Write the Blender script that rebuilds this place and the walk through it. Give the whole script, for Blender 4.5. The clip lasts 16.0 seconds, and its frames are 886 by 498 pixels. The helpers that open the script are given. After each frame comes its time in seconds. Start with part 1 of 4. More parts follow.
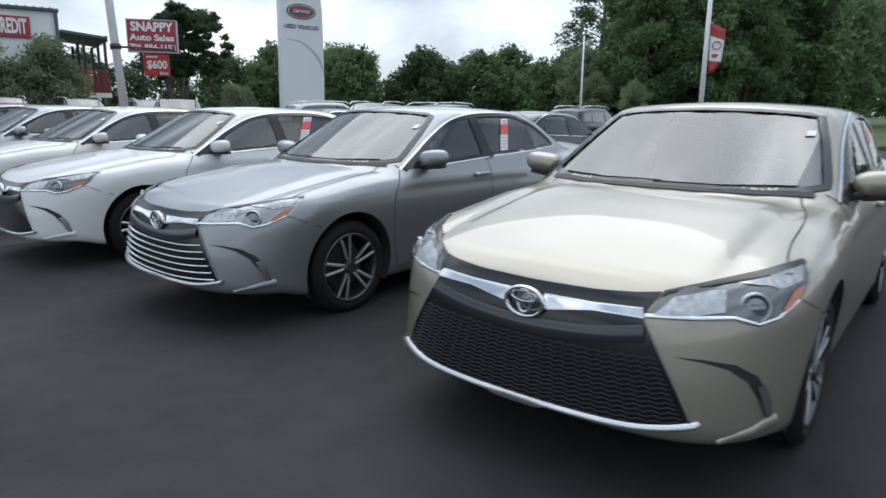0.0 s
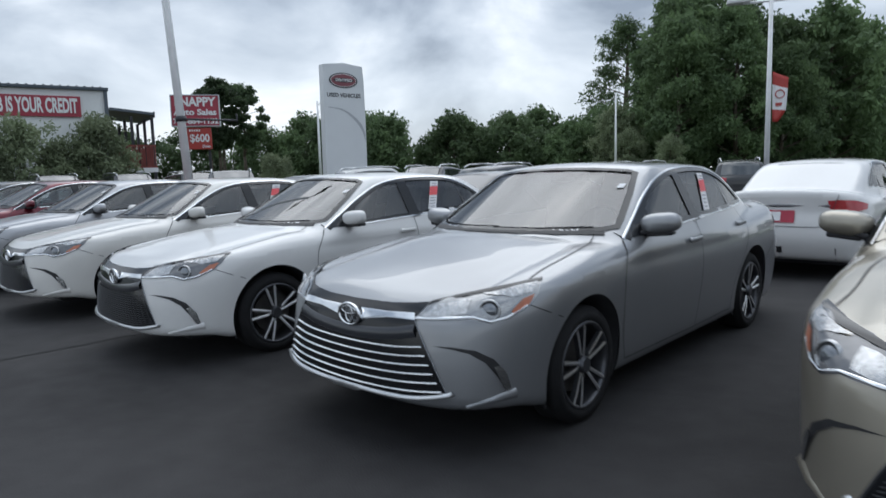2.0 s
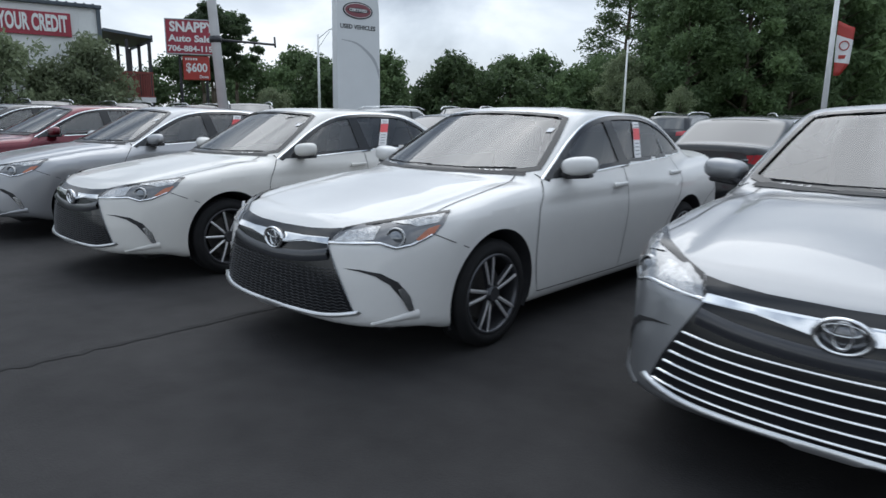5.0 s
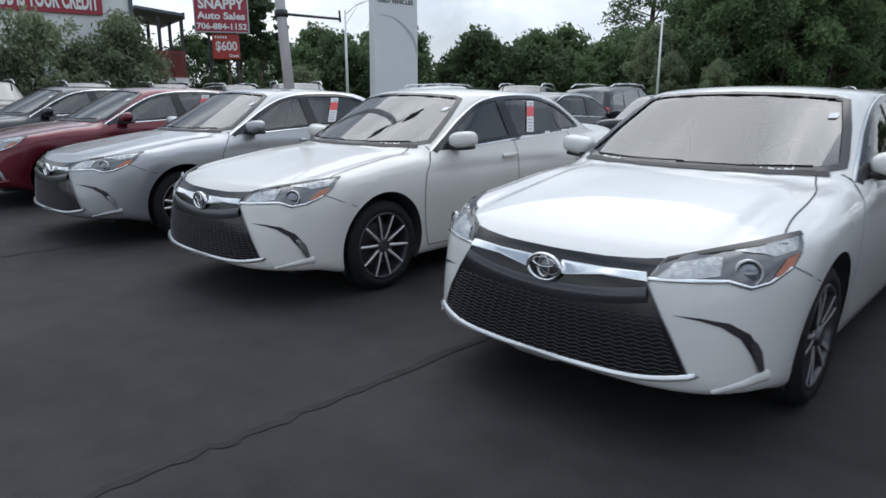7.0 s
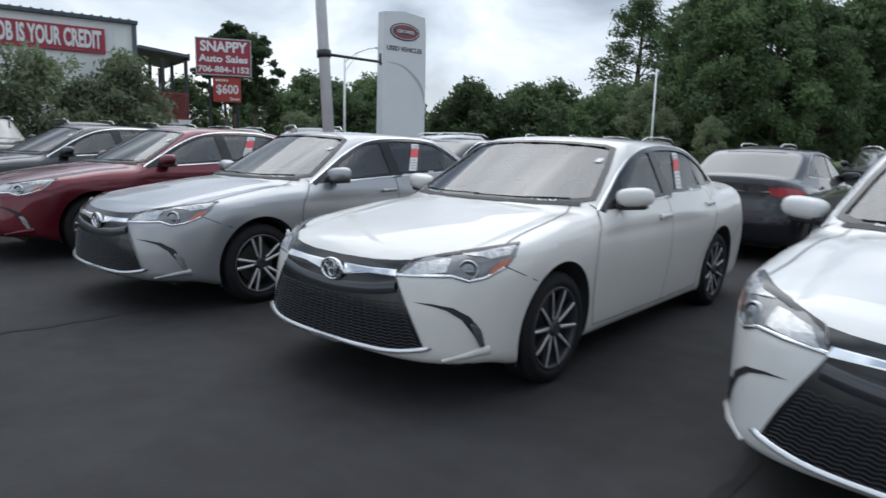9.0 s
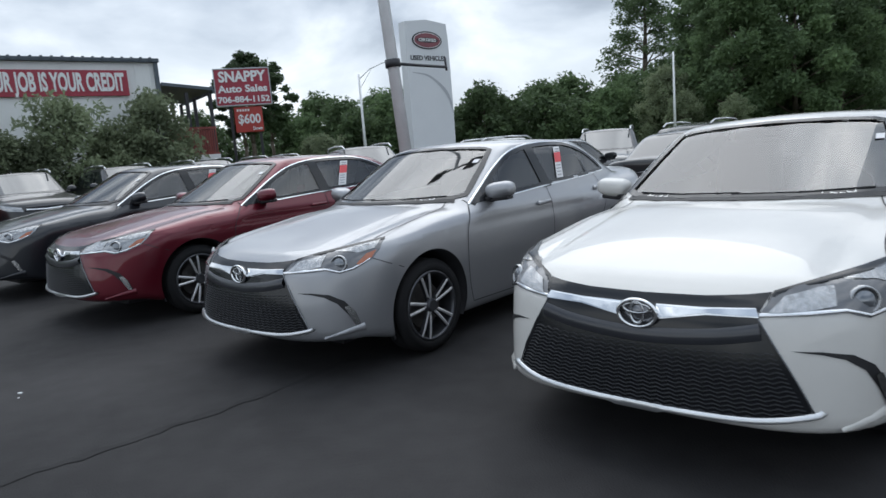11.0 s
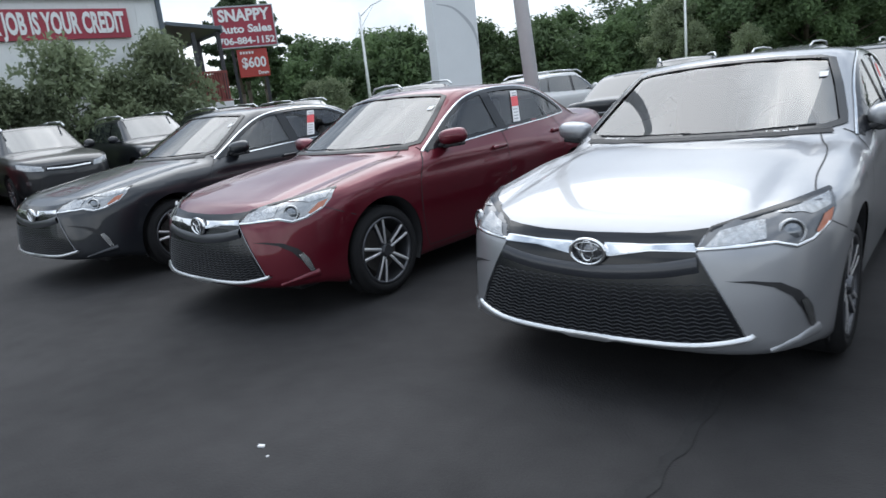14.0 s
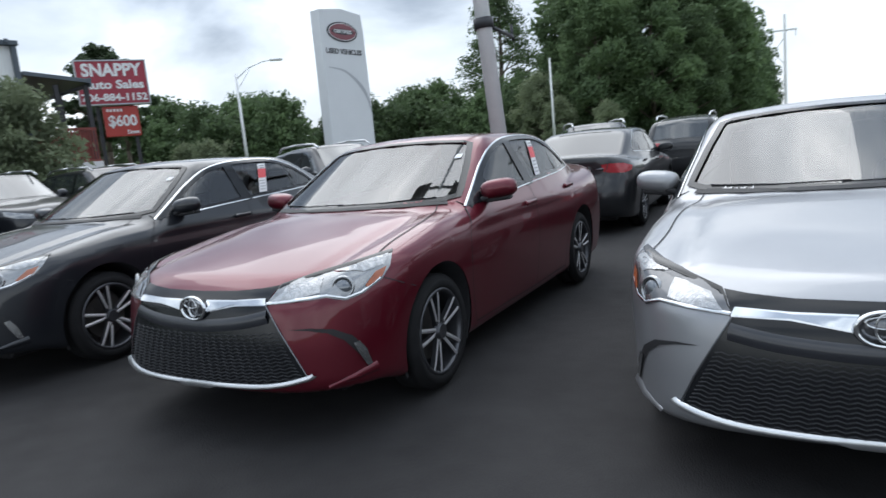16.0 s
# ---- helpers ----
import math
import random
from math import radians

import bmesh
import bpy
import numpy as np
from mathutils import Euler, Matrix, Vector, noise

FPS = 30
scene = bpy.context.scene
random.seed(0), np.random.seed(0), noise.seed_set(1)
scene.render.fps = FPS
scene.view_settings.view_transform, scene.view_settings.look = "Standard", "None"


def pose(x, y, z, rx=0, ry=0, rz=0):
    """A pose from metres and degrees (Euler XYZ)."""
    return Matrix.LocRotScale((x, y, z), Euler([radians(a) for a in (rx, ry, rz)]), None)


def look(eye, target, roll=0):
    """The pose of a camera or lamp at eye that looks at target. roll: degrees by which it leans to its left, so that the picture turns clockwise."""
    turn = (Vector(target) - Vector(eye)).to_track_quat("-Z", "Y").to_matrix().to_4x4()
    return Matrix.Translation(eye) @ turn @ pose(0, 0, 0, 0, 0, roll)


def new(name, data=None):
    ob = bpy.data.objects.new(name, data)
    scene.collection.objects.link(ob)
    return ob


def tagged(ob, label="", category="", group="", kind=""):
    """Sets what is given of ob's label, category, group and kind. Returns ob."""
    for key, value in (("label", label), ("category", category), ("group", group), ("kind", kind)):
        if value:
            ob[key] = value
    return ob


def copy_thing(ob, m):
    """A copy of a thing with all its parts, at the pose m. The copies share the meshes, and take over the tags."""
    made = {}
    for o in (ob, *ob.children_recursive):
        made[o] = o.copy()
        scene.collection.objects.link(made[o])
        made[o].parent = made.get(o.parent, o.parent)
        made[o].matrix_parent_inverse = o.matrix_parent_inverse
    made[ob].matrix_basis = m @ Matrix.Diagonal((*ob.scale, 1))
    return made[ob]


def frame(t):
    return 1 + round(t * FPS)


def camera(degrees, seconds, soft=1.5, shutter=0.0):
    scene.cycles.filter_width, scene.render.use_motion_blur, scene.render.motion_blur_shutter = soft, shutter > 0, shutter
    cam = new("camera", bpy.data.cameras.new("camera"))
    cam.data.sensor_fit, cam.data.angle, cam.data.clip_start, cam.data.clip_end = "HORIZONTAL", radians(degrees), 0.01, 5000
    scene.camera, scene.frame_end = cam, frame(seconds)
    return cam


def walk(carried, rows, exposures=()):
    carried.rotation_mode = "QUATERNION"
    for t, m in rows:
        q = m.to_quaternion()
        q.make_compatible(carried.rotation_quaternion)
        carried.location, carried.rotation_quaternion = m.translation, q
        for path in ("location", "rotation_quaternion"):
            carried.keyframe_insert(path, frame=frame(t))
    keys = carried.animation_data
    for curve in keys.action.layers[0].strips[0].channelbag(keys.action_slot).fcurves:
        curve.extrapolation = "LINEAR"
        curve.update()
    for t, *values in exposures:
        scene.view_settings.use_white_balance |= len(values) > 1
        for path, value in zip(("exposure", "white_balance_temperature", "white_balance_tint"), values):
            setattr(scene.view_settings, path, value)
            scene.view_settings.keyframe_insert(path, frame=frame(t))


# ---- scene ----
from mathutils.bvhtree import BVHTree
from mathutils.geometry import delaunay_2d_cdt

# ---------------------------------------------------------------- camera
cam = camera(68.7, 16.0, soft=1.5, shutter=0.4)
PATH = [
    (0.0, pose(-0.204, -0.215, 1.439, 78.00, -0.67, 39.27)),
    (0.5, pose(-0.588, -0.252, 1.402, 77.58, 0.46, 41.04)),
    (1.0, pose(-1.040, -0.271, 1.433, 82.57, 0.73, 43.08)),
    (1.5, pose(-1.472, -0.332, 1.454, 81.45, 3.08, 44.10)),
    (2.0, pose(-1.812, -0.316, 1.427, 83.38, 1.57, 40.84)),
    (2.5, pose(-2.258, -0.334, 1.427, 85.82, 0.48, 42.02)),
    (3.0, pose(-2.631, -0.474, 1.457, 82.42, 2.85, 42.86)),
    (3.2, pose(-2.739, -0.491, 1.445, 81.55, 2.38, 42.29)),
    (5.3, pose(-4.493, -0.387, 1.353, 78.30, -0.76, 38.97)),
    (5.5, pose(-4.683, -0.418, 1.356, 77.62, -0.18, 39.51)),
    (6.0, pose(-5.015, -0.450, 1.363, 74.64, 1.33, 36.67)),
    (6.5, pose(-5.457, -0.426, 1.370, 81.12, -0.12, 36.63)),
    (7.0, pose(-5.866, -0.493, 1.389, 76.70, -0.17, 39.83)),
    (7.5, pose(-6.206, -0.451, 1.346, 75.54, 0.81, 35.15)),
    (8.0, pose(-6.699, -0.435, 1.362, 79.62, -0.43, 36.93)),
    (8.5, pose(-7.112, -0.528, 1.404, 78.49, 1.98, 38.58)),
    (9.0, pose(-7.454, -0.513, 1.351, 80.94, -1.59, 38.00)),
    (9.5, pose(-7.933, -0.486, 1.364, 80.81, -0.52, 47.39)),
    (9.7, pose(-8.101, -0.513, 1.392, 80.05, 2.66, 47.35)),
    (11.8, pose(-9.718, -0.609, 1.360, 83.05, 1.39, 34.86)),
    (12.0, pose(-9.908, -0.607, 1.373, 83.52, 0.60, 34.45)),
    (12.5, pose(-10.412, -0.646, 1.356, 79.92, -0.01, 35.07)),
    (13.0, pose(-10.788, -0.631, 1.334, 77.58, 1.78, 31.73)),
    (13.5, pose(-11.255, -0.626, 1.361, 76.69, 3.01, 34.69)),
    (14.0, pose(-11.688, -0.679, 1.408, 76.76, 6.22, 35.99)),
    (14.5, pose(-12.037, -0.625, 1.353, 76.42, 6.10, 29.16)),
    (15.0, pose(-12.478, -0.664, 1.367, 81.12, 4.58, 33.91)),
    (15.5, pose(-12.894, -0.593, 1.381, 80.67, 6.00, 29.96)),
    (16.0, pose(-13.280, -0.480, 1.371, 81.40, 5.39, 24.01)),
]
walk(cam, PATH, [(0.0, 0.72, 6120, 9), (2.0, 0.48, 6120, 9), (6.0, 0.58, 6180, 9), (9.0, 0.62, 6180, 9), (12.5, 0.58, 6180, 9), (13.2, 0.72, 6200, 9), (14.0, 1.0, 6200, 9), (14.6, 0.95, 6200, 9), (16.0, 0.88, 6200, 9)])

# ---------------------------------------------------------------- sky and sun
SUN_EL, SUN_AZ = radians(55), radians(-40)
world = bpy.data.worlds.new("overcast_sky")
scene.world = world
world.use_nodes = True
wt = world.node_tree
wt.nodes.clear()


def wnode(kind, **kw):
    n = wt.nodes.new(kind)
    for k, v in kw.items():
        n.inputs[k].default_value = v
    return n


w_out = wnode("ShaderNodeOutputWorld")
w_bg = wnode("ShaderNodeBackground", Strength=1.0)
sky = wnode("ShaderNodeTexSky")
sky.sky_type, sky.sun_disc, sky.sun_elevation, sky.sun_rotation = "NISHITA", False, SUN_EL, SUN_AZ
dim = wnode("ShaderNodeVectorMath")
dim.operation = "SCALE"
dim.inputs[3].default_value = 0.09
wt.links.new(sky.outputs[0], dim.inputs[0])
co = wnode("ShaderNodeTexCoord")
squash = wnode("ShaderNodeMapping")
squash.inputs["Scale"].default_value = (1, 1, 1.9)
squash.inputs["Rotation"].default_value = (0, 0, 0.6)
wt.links.new(co.outputs["Generated"], squash.inputs[0])
big = wnode("ShaderNodeTexNoise", Scale=2.9, Detail=7, Roughness=0.5, Distortion=0.35)
wt.links.new(squash.outputs[0], big.inputs["Vector"])
ramp = wnode("ShaderNodeValToRGB")
els = ramp.color_ramp.elements
els[0].position, els[0].color = 0.38, (0.20, 0.232, 0.28, 1)
els[1].position, els[1].color = 0.67, (0.84, 0.85, 0.86, 1)
e = els.new(0.48)
e.color = (0.39, 0.43, 0.48, 1)
e = els.new(0.555)
e.color = (0.53, 0.565, 0.605, 1)
wt.links.new(big.outputs["Fac"], ramp.inputs["Fac"])
# clouds grow brighter towards the horizon
sep = wnode("ShaderNodeSeparateXYZ")
wt.links.new(co.outputs["Generated"], sep.inputs[0])
low = wnode("ShaderNodeMapRange")
low.inputs["From Min"].default_value, low.inputs["From Max"].default_value = 0.0, 0.26
low.inputs["To Min"].default_value, low.inputs["To Max"].default_value = 0.5, 0.0
wt.links.new(sep.outputs["Z"], low.inputs["Value"])
lift = wnode("ShaderNodeMix")
lift.data_type = "RGBA"
lift.inputs["B"].default_value = (0.80, 0.82, 0.83, 1)
wt.links.new(low.outputs[0], lift.inputs["Factor"])
wt.links.new(ramp.outputs["Color"], lift.inputs["A"])
mixed = wnode("ShaderNodeMix")
mixed.data_type = "RGBA"
mixed.inputs["Factor"].default_value = 0.9
wt.links.new(dim.outputs[0], mixed.inputs["A"])
wt.links.new(lift.outputs["Result"], mixed.inputs["B"])
wt.links.new(mixed.outputs["Result"], w_bg.inputs["Color"])
# an overcast sky is brightest overhead
zen = wnode("ShaderNodeMapRange")
zen.interpolation_type = "SMOOTHSTEP"
zen.inputs["From Min"].default_value, zen.inputs["From Max"].default_value = 0.22, 0.85
zen.inputs["To Min"].default_value, zen.inputs["To Max"].default_value = 0.98, 1.55
wt.links.new(sep.outputs["Z"], zen.inputs["Value"])
wt.links.new(zen.outputs[0], w_bg.inputs["Strength"])
wt.links.new(w_bg.outputs[0], w_out.inputs[0])

sun = new("sun", bpy.data.lights.new("sun", "SUN"))
sun.data.energy, sun.data.angle, sun.data.color = 0.75, radians(60), (1, .97, .92)
sun.matrix_basis = look((0, 0, 30), (0 - 30 * math.cos(SUN_EL) * math.sin(SUN_AZ) / math.sin(SUN_EL), 0 - 30 * math.cos(SUN_EL) * math.cos(SUN_AZ) / math.sin(SUN_EL), 0))


# ---------------------------------------------------------------- materials
def material(name, color, rough=.5, metal=0.0, vary=.15, scale=8.0, bump=0.0, bscale=60.0, coat=0.0, spec=.5, flake=0.0, alt=None, detail=5.0):
    """Principled surface with colour variation at two scales and fine relief."""
    m = bpy.data.materials.new(name)
    m.use_nodes = True
    nt = m.node_tree
    b = nt.nodes["Principled BSDF"]
    b.inputs["Roughness"].default_value, b.inputs["Metallic"].default_value = rough, metal
    b.inputs["Coat Weight"].default_value, b.inputs["Coat Roughness"].default_value = coat, .03
    b.inputs["Specular IOR Level"].default_value = spec
    tc = nt.nodes.new("ShaderNodeTexCoord")
    n1 = nt.nodes.new("ShaderNodeTexNoise")
    n1.inputs["Scale"].default_value, n1.inputs["Detail"].default_value = scale, detail
    n2 = nt.nodes.new("ShaderNodeTexNoise")
    n2.inputs["Scale"].default_value, n2.inputs["Detail"].default_value = scale * 11, 3
    mul = nt.nodes.new("ShaderNodeMath")
    mul.operation = "MULTIPLY_ADD"
    mul.inputs[1].default_value = .35
    mix = nt.nodes.new("ShaderNodeMix")
    mix.data_type = "RGBA"
    lo = [c * (1 - vary) for c in color]
    hi = [min(1, c * (1 + vary)) for c in (alt or color)]
    mix.inputs["A"].default_value, mix.inputs["B"].default_value = (*lo, 1), (*hi, 1)
    for n in (n1, n2):
        nt.links.new(tc.outputs["Object"], n.inputs["Vector"])
    nt.links.new(n2.outputs["Fac"], mul.inputs[0])
    nt.links.new(n1.outputs["Fac"], mul.inputs[2])
    rg = nt.nodes.new("ShaderNodeMapRange")
    rg.inputs["From Min"].default_value, rg.inputs["From Max"].default_value = .42, .95
    nt.links.new(mul.outputs[0], rg.inputs["Value"])
    nt.links.new(rg.outputs[0], mix.inputs["Factor"])
    nt.links.new(mix.outputs["Result"], b.inputs["Base Color"])
    if bump:
        bn = nt.nodes.new("ShaderNodeTexNoise")
        bn.inputs["Scale"].default_value, bn.inputs["Detail"].default_value = bscale, 4
        nt.links.new(tc.outputs["Object"], bn.inputs["Vector"])
        bp = nt.nodes.new("ShaderNodeBump")
        bp.inputs["Strength"].default_value, bp.inputs["Distance"].default_value = bump, .01
        nt.links.new(bn.outputs["Fac"], bp.inputs["Height"])
        nt.links.new(bp.outputs[0], b.inputs["Normal"])
    return m


def paint(name, color, metal=0.0, rough=.35):
    return material(name, color, rough, metal, .03, 2.0, 0, 0, .8)


def glass(name, tint, ior, rough=0.0):
    """Thin tinted pane: lets light through, gloss by Fresnel."""
    m = bpy.data.materials.new(name)
    m.use_nodes = True
    nt = m.node_tree
    nt.nodes.clear()
    o = nt.nodes.new("ShaderNodeOutputMaterial")
    t = nt.nodes.new("ShaderNodeBsdfTransparent")
    t.inputs["Color"].default_value = (*tint, 1)
    g = nt.nodes.new("ShaderNodeBsdfGlossy")
    g.inputs["Roughness"].default_value = rough
    f = nt.nodes.new("ShaderNodeFresnel")
    f.inputs["IOR"].default_value = ior
    mx = nt.nodes.new("ShaderNodeMixShader")
    nt.links.new(f.outputs[0], mx.inputs[0])
    nt.links.new(t.outputs[0], mx.inputs[1])
    nt.links.new(g.outputs[0], mx.inputs[2])
    nt.links.new(mx.outputs[0], o.inputs[0])
    return m


PAINT_WHITE = paint("white_paint", (.67, .665, .65), 0, .4)
PAINT_PEARL = paint("pearl_white_paint", (.66, .645, .61), 0, .4)
PAINT_SILVER = paint("silver_paint", (.37, .375, .39), .65, .36)
PAINT_GREY = paint("grey_silver_paint", (.31, .318, .33), .65, .36)
PAINT_GOLD = paint("champagne_paint", (.37, .34, .28), .65, .36)
PAINT_RED = paint("dark_red_paint", (.125, .007, .018), .5, .3)
PAINT_BLACK = paint("dark_grey_paint", (.016, .018, .023), .3, .32)
PAINT_BRIGHT_RED = paint("red_paint", (.24, .022, .028), .2, .35)
PAINT_NIGHT = paint("black_paint", (.012, .013, .015), .1, .35)
BLACK_PLASTIC = material("black_plastic", (.018, .018, .02), .55, 0, .2, 20, .1, 300)
BLACK_GLOSS = material("black_gloss", (.010, .011, .013), .14, 0, .1, 10)
GRILLE = material("grille_plastic", (.014, .015, .018), .4, 0, .1, 10)
SEAM = material("seam_shadow", (.03, .03, .032), .7, 0, .1, 10)
RUBBER = material("tyre_rubber", (.013, .013, .014), .8, 0, .25, 12, .2, 120, 0, .25)
IRON = material("brake_iron", (.12, .115, .11), .5, .8, .25, 20)
CHROME = material("chrome", (.86, .87, .88), .09, 1.0, .03, 10)
DARK_CHROME = material("dark_chrome", (.20, .205, .215), .16, .8, .05, 10)
SATIN = material("satin_silver", (.72, .73, .74), .28, .9, .04, 10)
ALLOY = material("machined_alloy", (.80, .80, .81), .38, .8, .06, 20)
ALLOY_DARK = material("dark_alloy", (.09, .092, .10), .35, .7, .1, 20)
LAMP_DARK = material("lamp_housing", (.15, .152, .158), .2, .6, .15, 25, 0, 0, .5)
LAMP_CHROME = material("lamp_reflector", (.38, .385, .39), .2, .9, .3, 40, .25, 90, 1.0)
LAMP_BRIGHT = material("bright_lamp_housing", (.29, .295, .30), .22, .8, .12, 40, 0, 80, 1.0)
BAR_DARK = material("grille_bar_plastic", (.03, .032, .038), .28, 0, .1, 10, 0, 0, .5)
LENS = material("projector_lens", (.20, .215, .235), .05, .6, .1, 10, 0, 0, 1.0)
AMBER = material("amber_reflector", (.42, .12, .05), .2, 0, .15, 40, .2, 150, 1.0)
TAIL = material("tail_lamp_red", (.42, .02, .03), .12, .1, .12, 30, .15, 120, 1.0)
STICKER = material("sticker_paper", (.80, .80, .80), .5, 0, .04, 10)
STICKER_RED = material("sticker_red", (.75, .10, .11), .5, 0, .06, 10)
PRINT = material("sticker_print", (.25, .25, .27), .6, 0, .1, 30)
PLATE_RED = material("plate_red", (.42, .03, .06), .35, 0, .1, 30)
CABIN = material("cabin_cloth", (.045, .043, .042), .8, 0, .2, 15, .2, 150)
GLASS_FRONT = glass("windshield_glass", (.50, .58, .58), 2.6)
GLASS_SIDE = glass("side_glass", (.58, .65, .66), 2.1)
GLASS_SHUT = material("tinted_glass", (.03, .036, .038), .04, 0, .05, 3, 0, 0, 1.0, 1.0)
ASPHALT = material("asphalt", (.0215, .021, .022), .82, 0, .34, .45, .6, 110, 0, .3, 0, (.037, .0355, .036), 8.0)
TAR = material("tar_seam", (.029, .0285, .029), .85, 0, .3, 6, .3, 40, 0, .25)
GRASS = material("grass", (.05, .085, .03), .9, 0, .35, .6, .5, 20, 0, .2, 0, (.10, .12, .045))
BARK = material("bark", (.10, .08, .06), .9, 0, .35, 4, .6, 25)
METAL_WALL = material("wall_sheet", (.78, .79, .78), .55, 0, .06, .8)
ROOF_METAL = material("roof_sheet", (.10, .12, .14), .5, .3, .15, 2)
POST_WHITE = material("pole_paint", (.82, .83, .83), .45, 0, .08, 4)
POST_DARK = material("dark_steel", (.05, .05, .055), .5, .4, .2, 6)
SIGN_RED = material("sign_red", (.34, .035, .058), .4, 0, .10, 1.5)
SIGN_ORANGE = material("sign_red_orange", (.42, .045, .035), .4, 0, .10, 1.5)
SIGN_WHITE = material("sign_white", (.80, .80, .80), .45, 0, .03, 2)
SIGN_GREY = material("sign_grey", (.45, .47, .49), .45, 0, .04, 2)
TOWER_WHITE = material("pylon_white", (.72, .74, .75), .35, 0, .03, 1.2)
BADGE_RED = material("badge_red", (.24, .075, .09), .4, 0, .10, 3)
BRICK_RED = material("deck_red", (.22, .055, .045), .7, 0, .2, 3, .2, 30)


def leaf_material(name, dark, light):
    m = material(name, dark, .65, 0, .30, .55, 0, 0, 0, .25, 0, light)
    b = m.node_tree.nodes["Principled BSDF"]
    nt = m.node_tree
    oi = nt.nodes.new("ShaderNodeObjectInfo")
    rg = nt.nodes.new("ShaderNodeMapRange")
    rg.inputs["To Min"].default_value, rg.inputs["To Max"].default_value = .75, 1.35
    hs = nt.nodes.new("ShaderNodeHueSaturation")
    hs.inputs["Saturation"].default_value = 1.15
    src = b.inputs["Base Color"].links[0].from_socket
    nt.links.new(oi.outputs["Random"], rg.inputs["Value"])
    nt.links.new(rg.outputs[0], hs.inputs["Value"])
    nt.links.new(src, hs.inputs["Color"])
    nt.links.new(hs.outputs[0], b.inputs["Base Color"])
    # thin leaves let part of the light through
    tr = nt.nodes.new("ShaderNodeBsdfTranslucent")
    nt.links.new(hs.outputs[0], tr.inputs["Color"])
    mx = nt.nodes.new("ShaderNodeMixShader")
    mx.inputs[0].default_value = .42
    out = nt.nodes["Material Output"]
    nt.links.new(b.outputs[0], mx.inputs[1])
    nt.links.new(tr.outputs[0], mx.inputs[2])
    nt.links.new(mx.outputs[0], out.inputs[0])
    return m


# LEAF and LEAF_LIGHT: base colours raised to include the haze over the trees
LEAF = leaf_material("leaf_green", (.09, .13, .075), (.14, .19, .10))
LEAF_LIGHT = leaf_material("leaf_light", (.18, .215, .14), (.23, .265, .17))
LEAF_PINE = leaf_material("needles", (.05, .075, .045), (.08, .11, .06))


def ground_z(x):
    return -.02 + .12 * (1 - math.exp(-((x + 9.5) ** 2) / 80))


# ---------------------------------------------------------------- shaping tools
def link(ob, parent):
    ob.parent = parent
    return ob


def mesh_of(name, verts, faces, mat=None, smooth=True):
    me = bpy.data.meshes.new(name)
    me.from_pydata([tuple(v) for v in verts], [], [tuple(f) for f in faces])
    me.update()
    me.polygons.foreach_set("use_smooth", [smooth] * len(me.polygons))
    if mat:
        me.materials.append(mat)
    return me


def bm_mesh(name, bm, mat=None, smooth=False):
    me = bpy.data.meshes.new(name)
    bm.to_mesh(me)
    bm.free()
    me.polygons.foreach_set("use_smooth", [smooth] * len(me.polygons))
    if mat:
        me.materials.append(mat)
    return me


def add_box(bm, cx, cy, cz, sx, sy, sz, bevel=0.0, rx=0.0, ry=0.0, rz=0.0, seg=2):
    m = pose(cx, cy, cz, rx, ry, rz) @ Matrix.Diagonal((sx, sy, sz, 1))
    r = bmesh.ops.create_cube(bm, size=1, matrix=m)
    if bevel:
        es = list({e for v in r["verts"] for e in v.link_edges})
        bmesh.ops.bevel(bm, geom=es, offset=bevel, segments=seg, affect="EDGES", profile=0.5)


def add_tube(bm, a, b, r1, r2=None, n=10):
    a, b = Vector(a), Vector(b)
    d = b - a
    m = Matrix.Translation((a + b) / 2) @ d.to_track_quat("Z", "Y").to_matrix().to_4x4()
    bmesh.ops.create_cone(bm, cap_ends=True, segments=n, radius1=r1, radius2=r1 if r2 is None else r2, depth=d.length, matrix=m)


def lathe(profile, n=40):
    """Turns (radius, x) pairs about the x axis."""
    vs, fs, k = [], [], len(profile)
    for i in range(n):
        a = 2 * math.pi * i / n
        for r, x in profile:
            vs.append((x, r * math.cos(a), r * math.sin(a)))
    for i in range(n):
        for j in range(k - 1):
            p, q = i * k + j, ((i + 1) % n) * k + j
            fs.append((p, p + 1, q + 1, q))
    return vs, fs


def smax(a, b, k):
    h = np.maximum(k - np.abs(a - b), 0) / k
    return np.maximum(a, b) + h * h * k * 0.25


def smin(a, b, k):
    return -smax(-a, -b, k)


def curve(v, xs, ys):
    """Smooth monotone curve through the knots."""
    xs, ys = np.array(xs, float), np.array(ys, float)
    h = np.diff(xs)
    d = np.diff(ys) / h
    m = np.zeros(len(xs))
    m[0], m[-1] = d[0], d[-1]
    for i in range(1, len(xs) - 1):
        if d[i - 1] * d[i] > 0:
            m[i] = 2 * d[i - 1] * d[i] / (d[i - 1] + d[i])
    v = np.clip(v, xs[0], xs[-1])
    i = np.clip(np.searchsorted(xs, v) - 1, 0, len(xs) - 2)
    t = (v - xs[i]) / h[i]
    return ((1 + 2 * t) * (1 - t) ** 2 * ys[i] + t * (1 - t) ** 2 * h[i] * m[i]
            + t * t * (3 - 2 * t) * ys[i + 1] + t * t * (t - 1) * h[i] * m[i + 1])


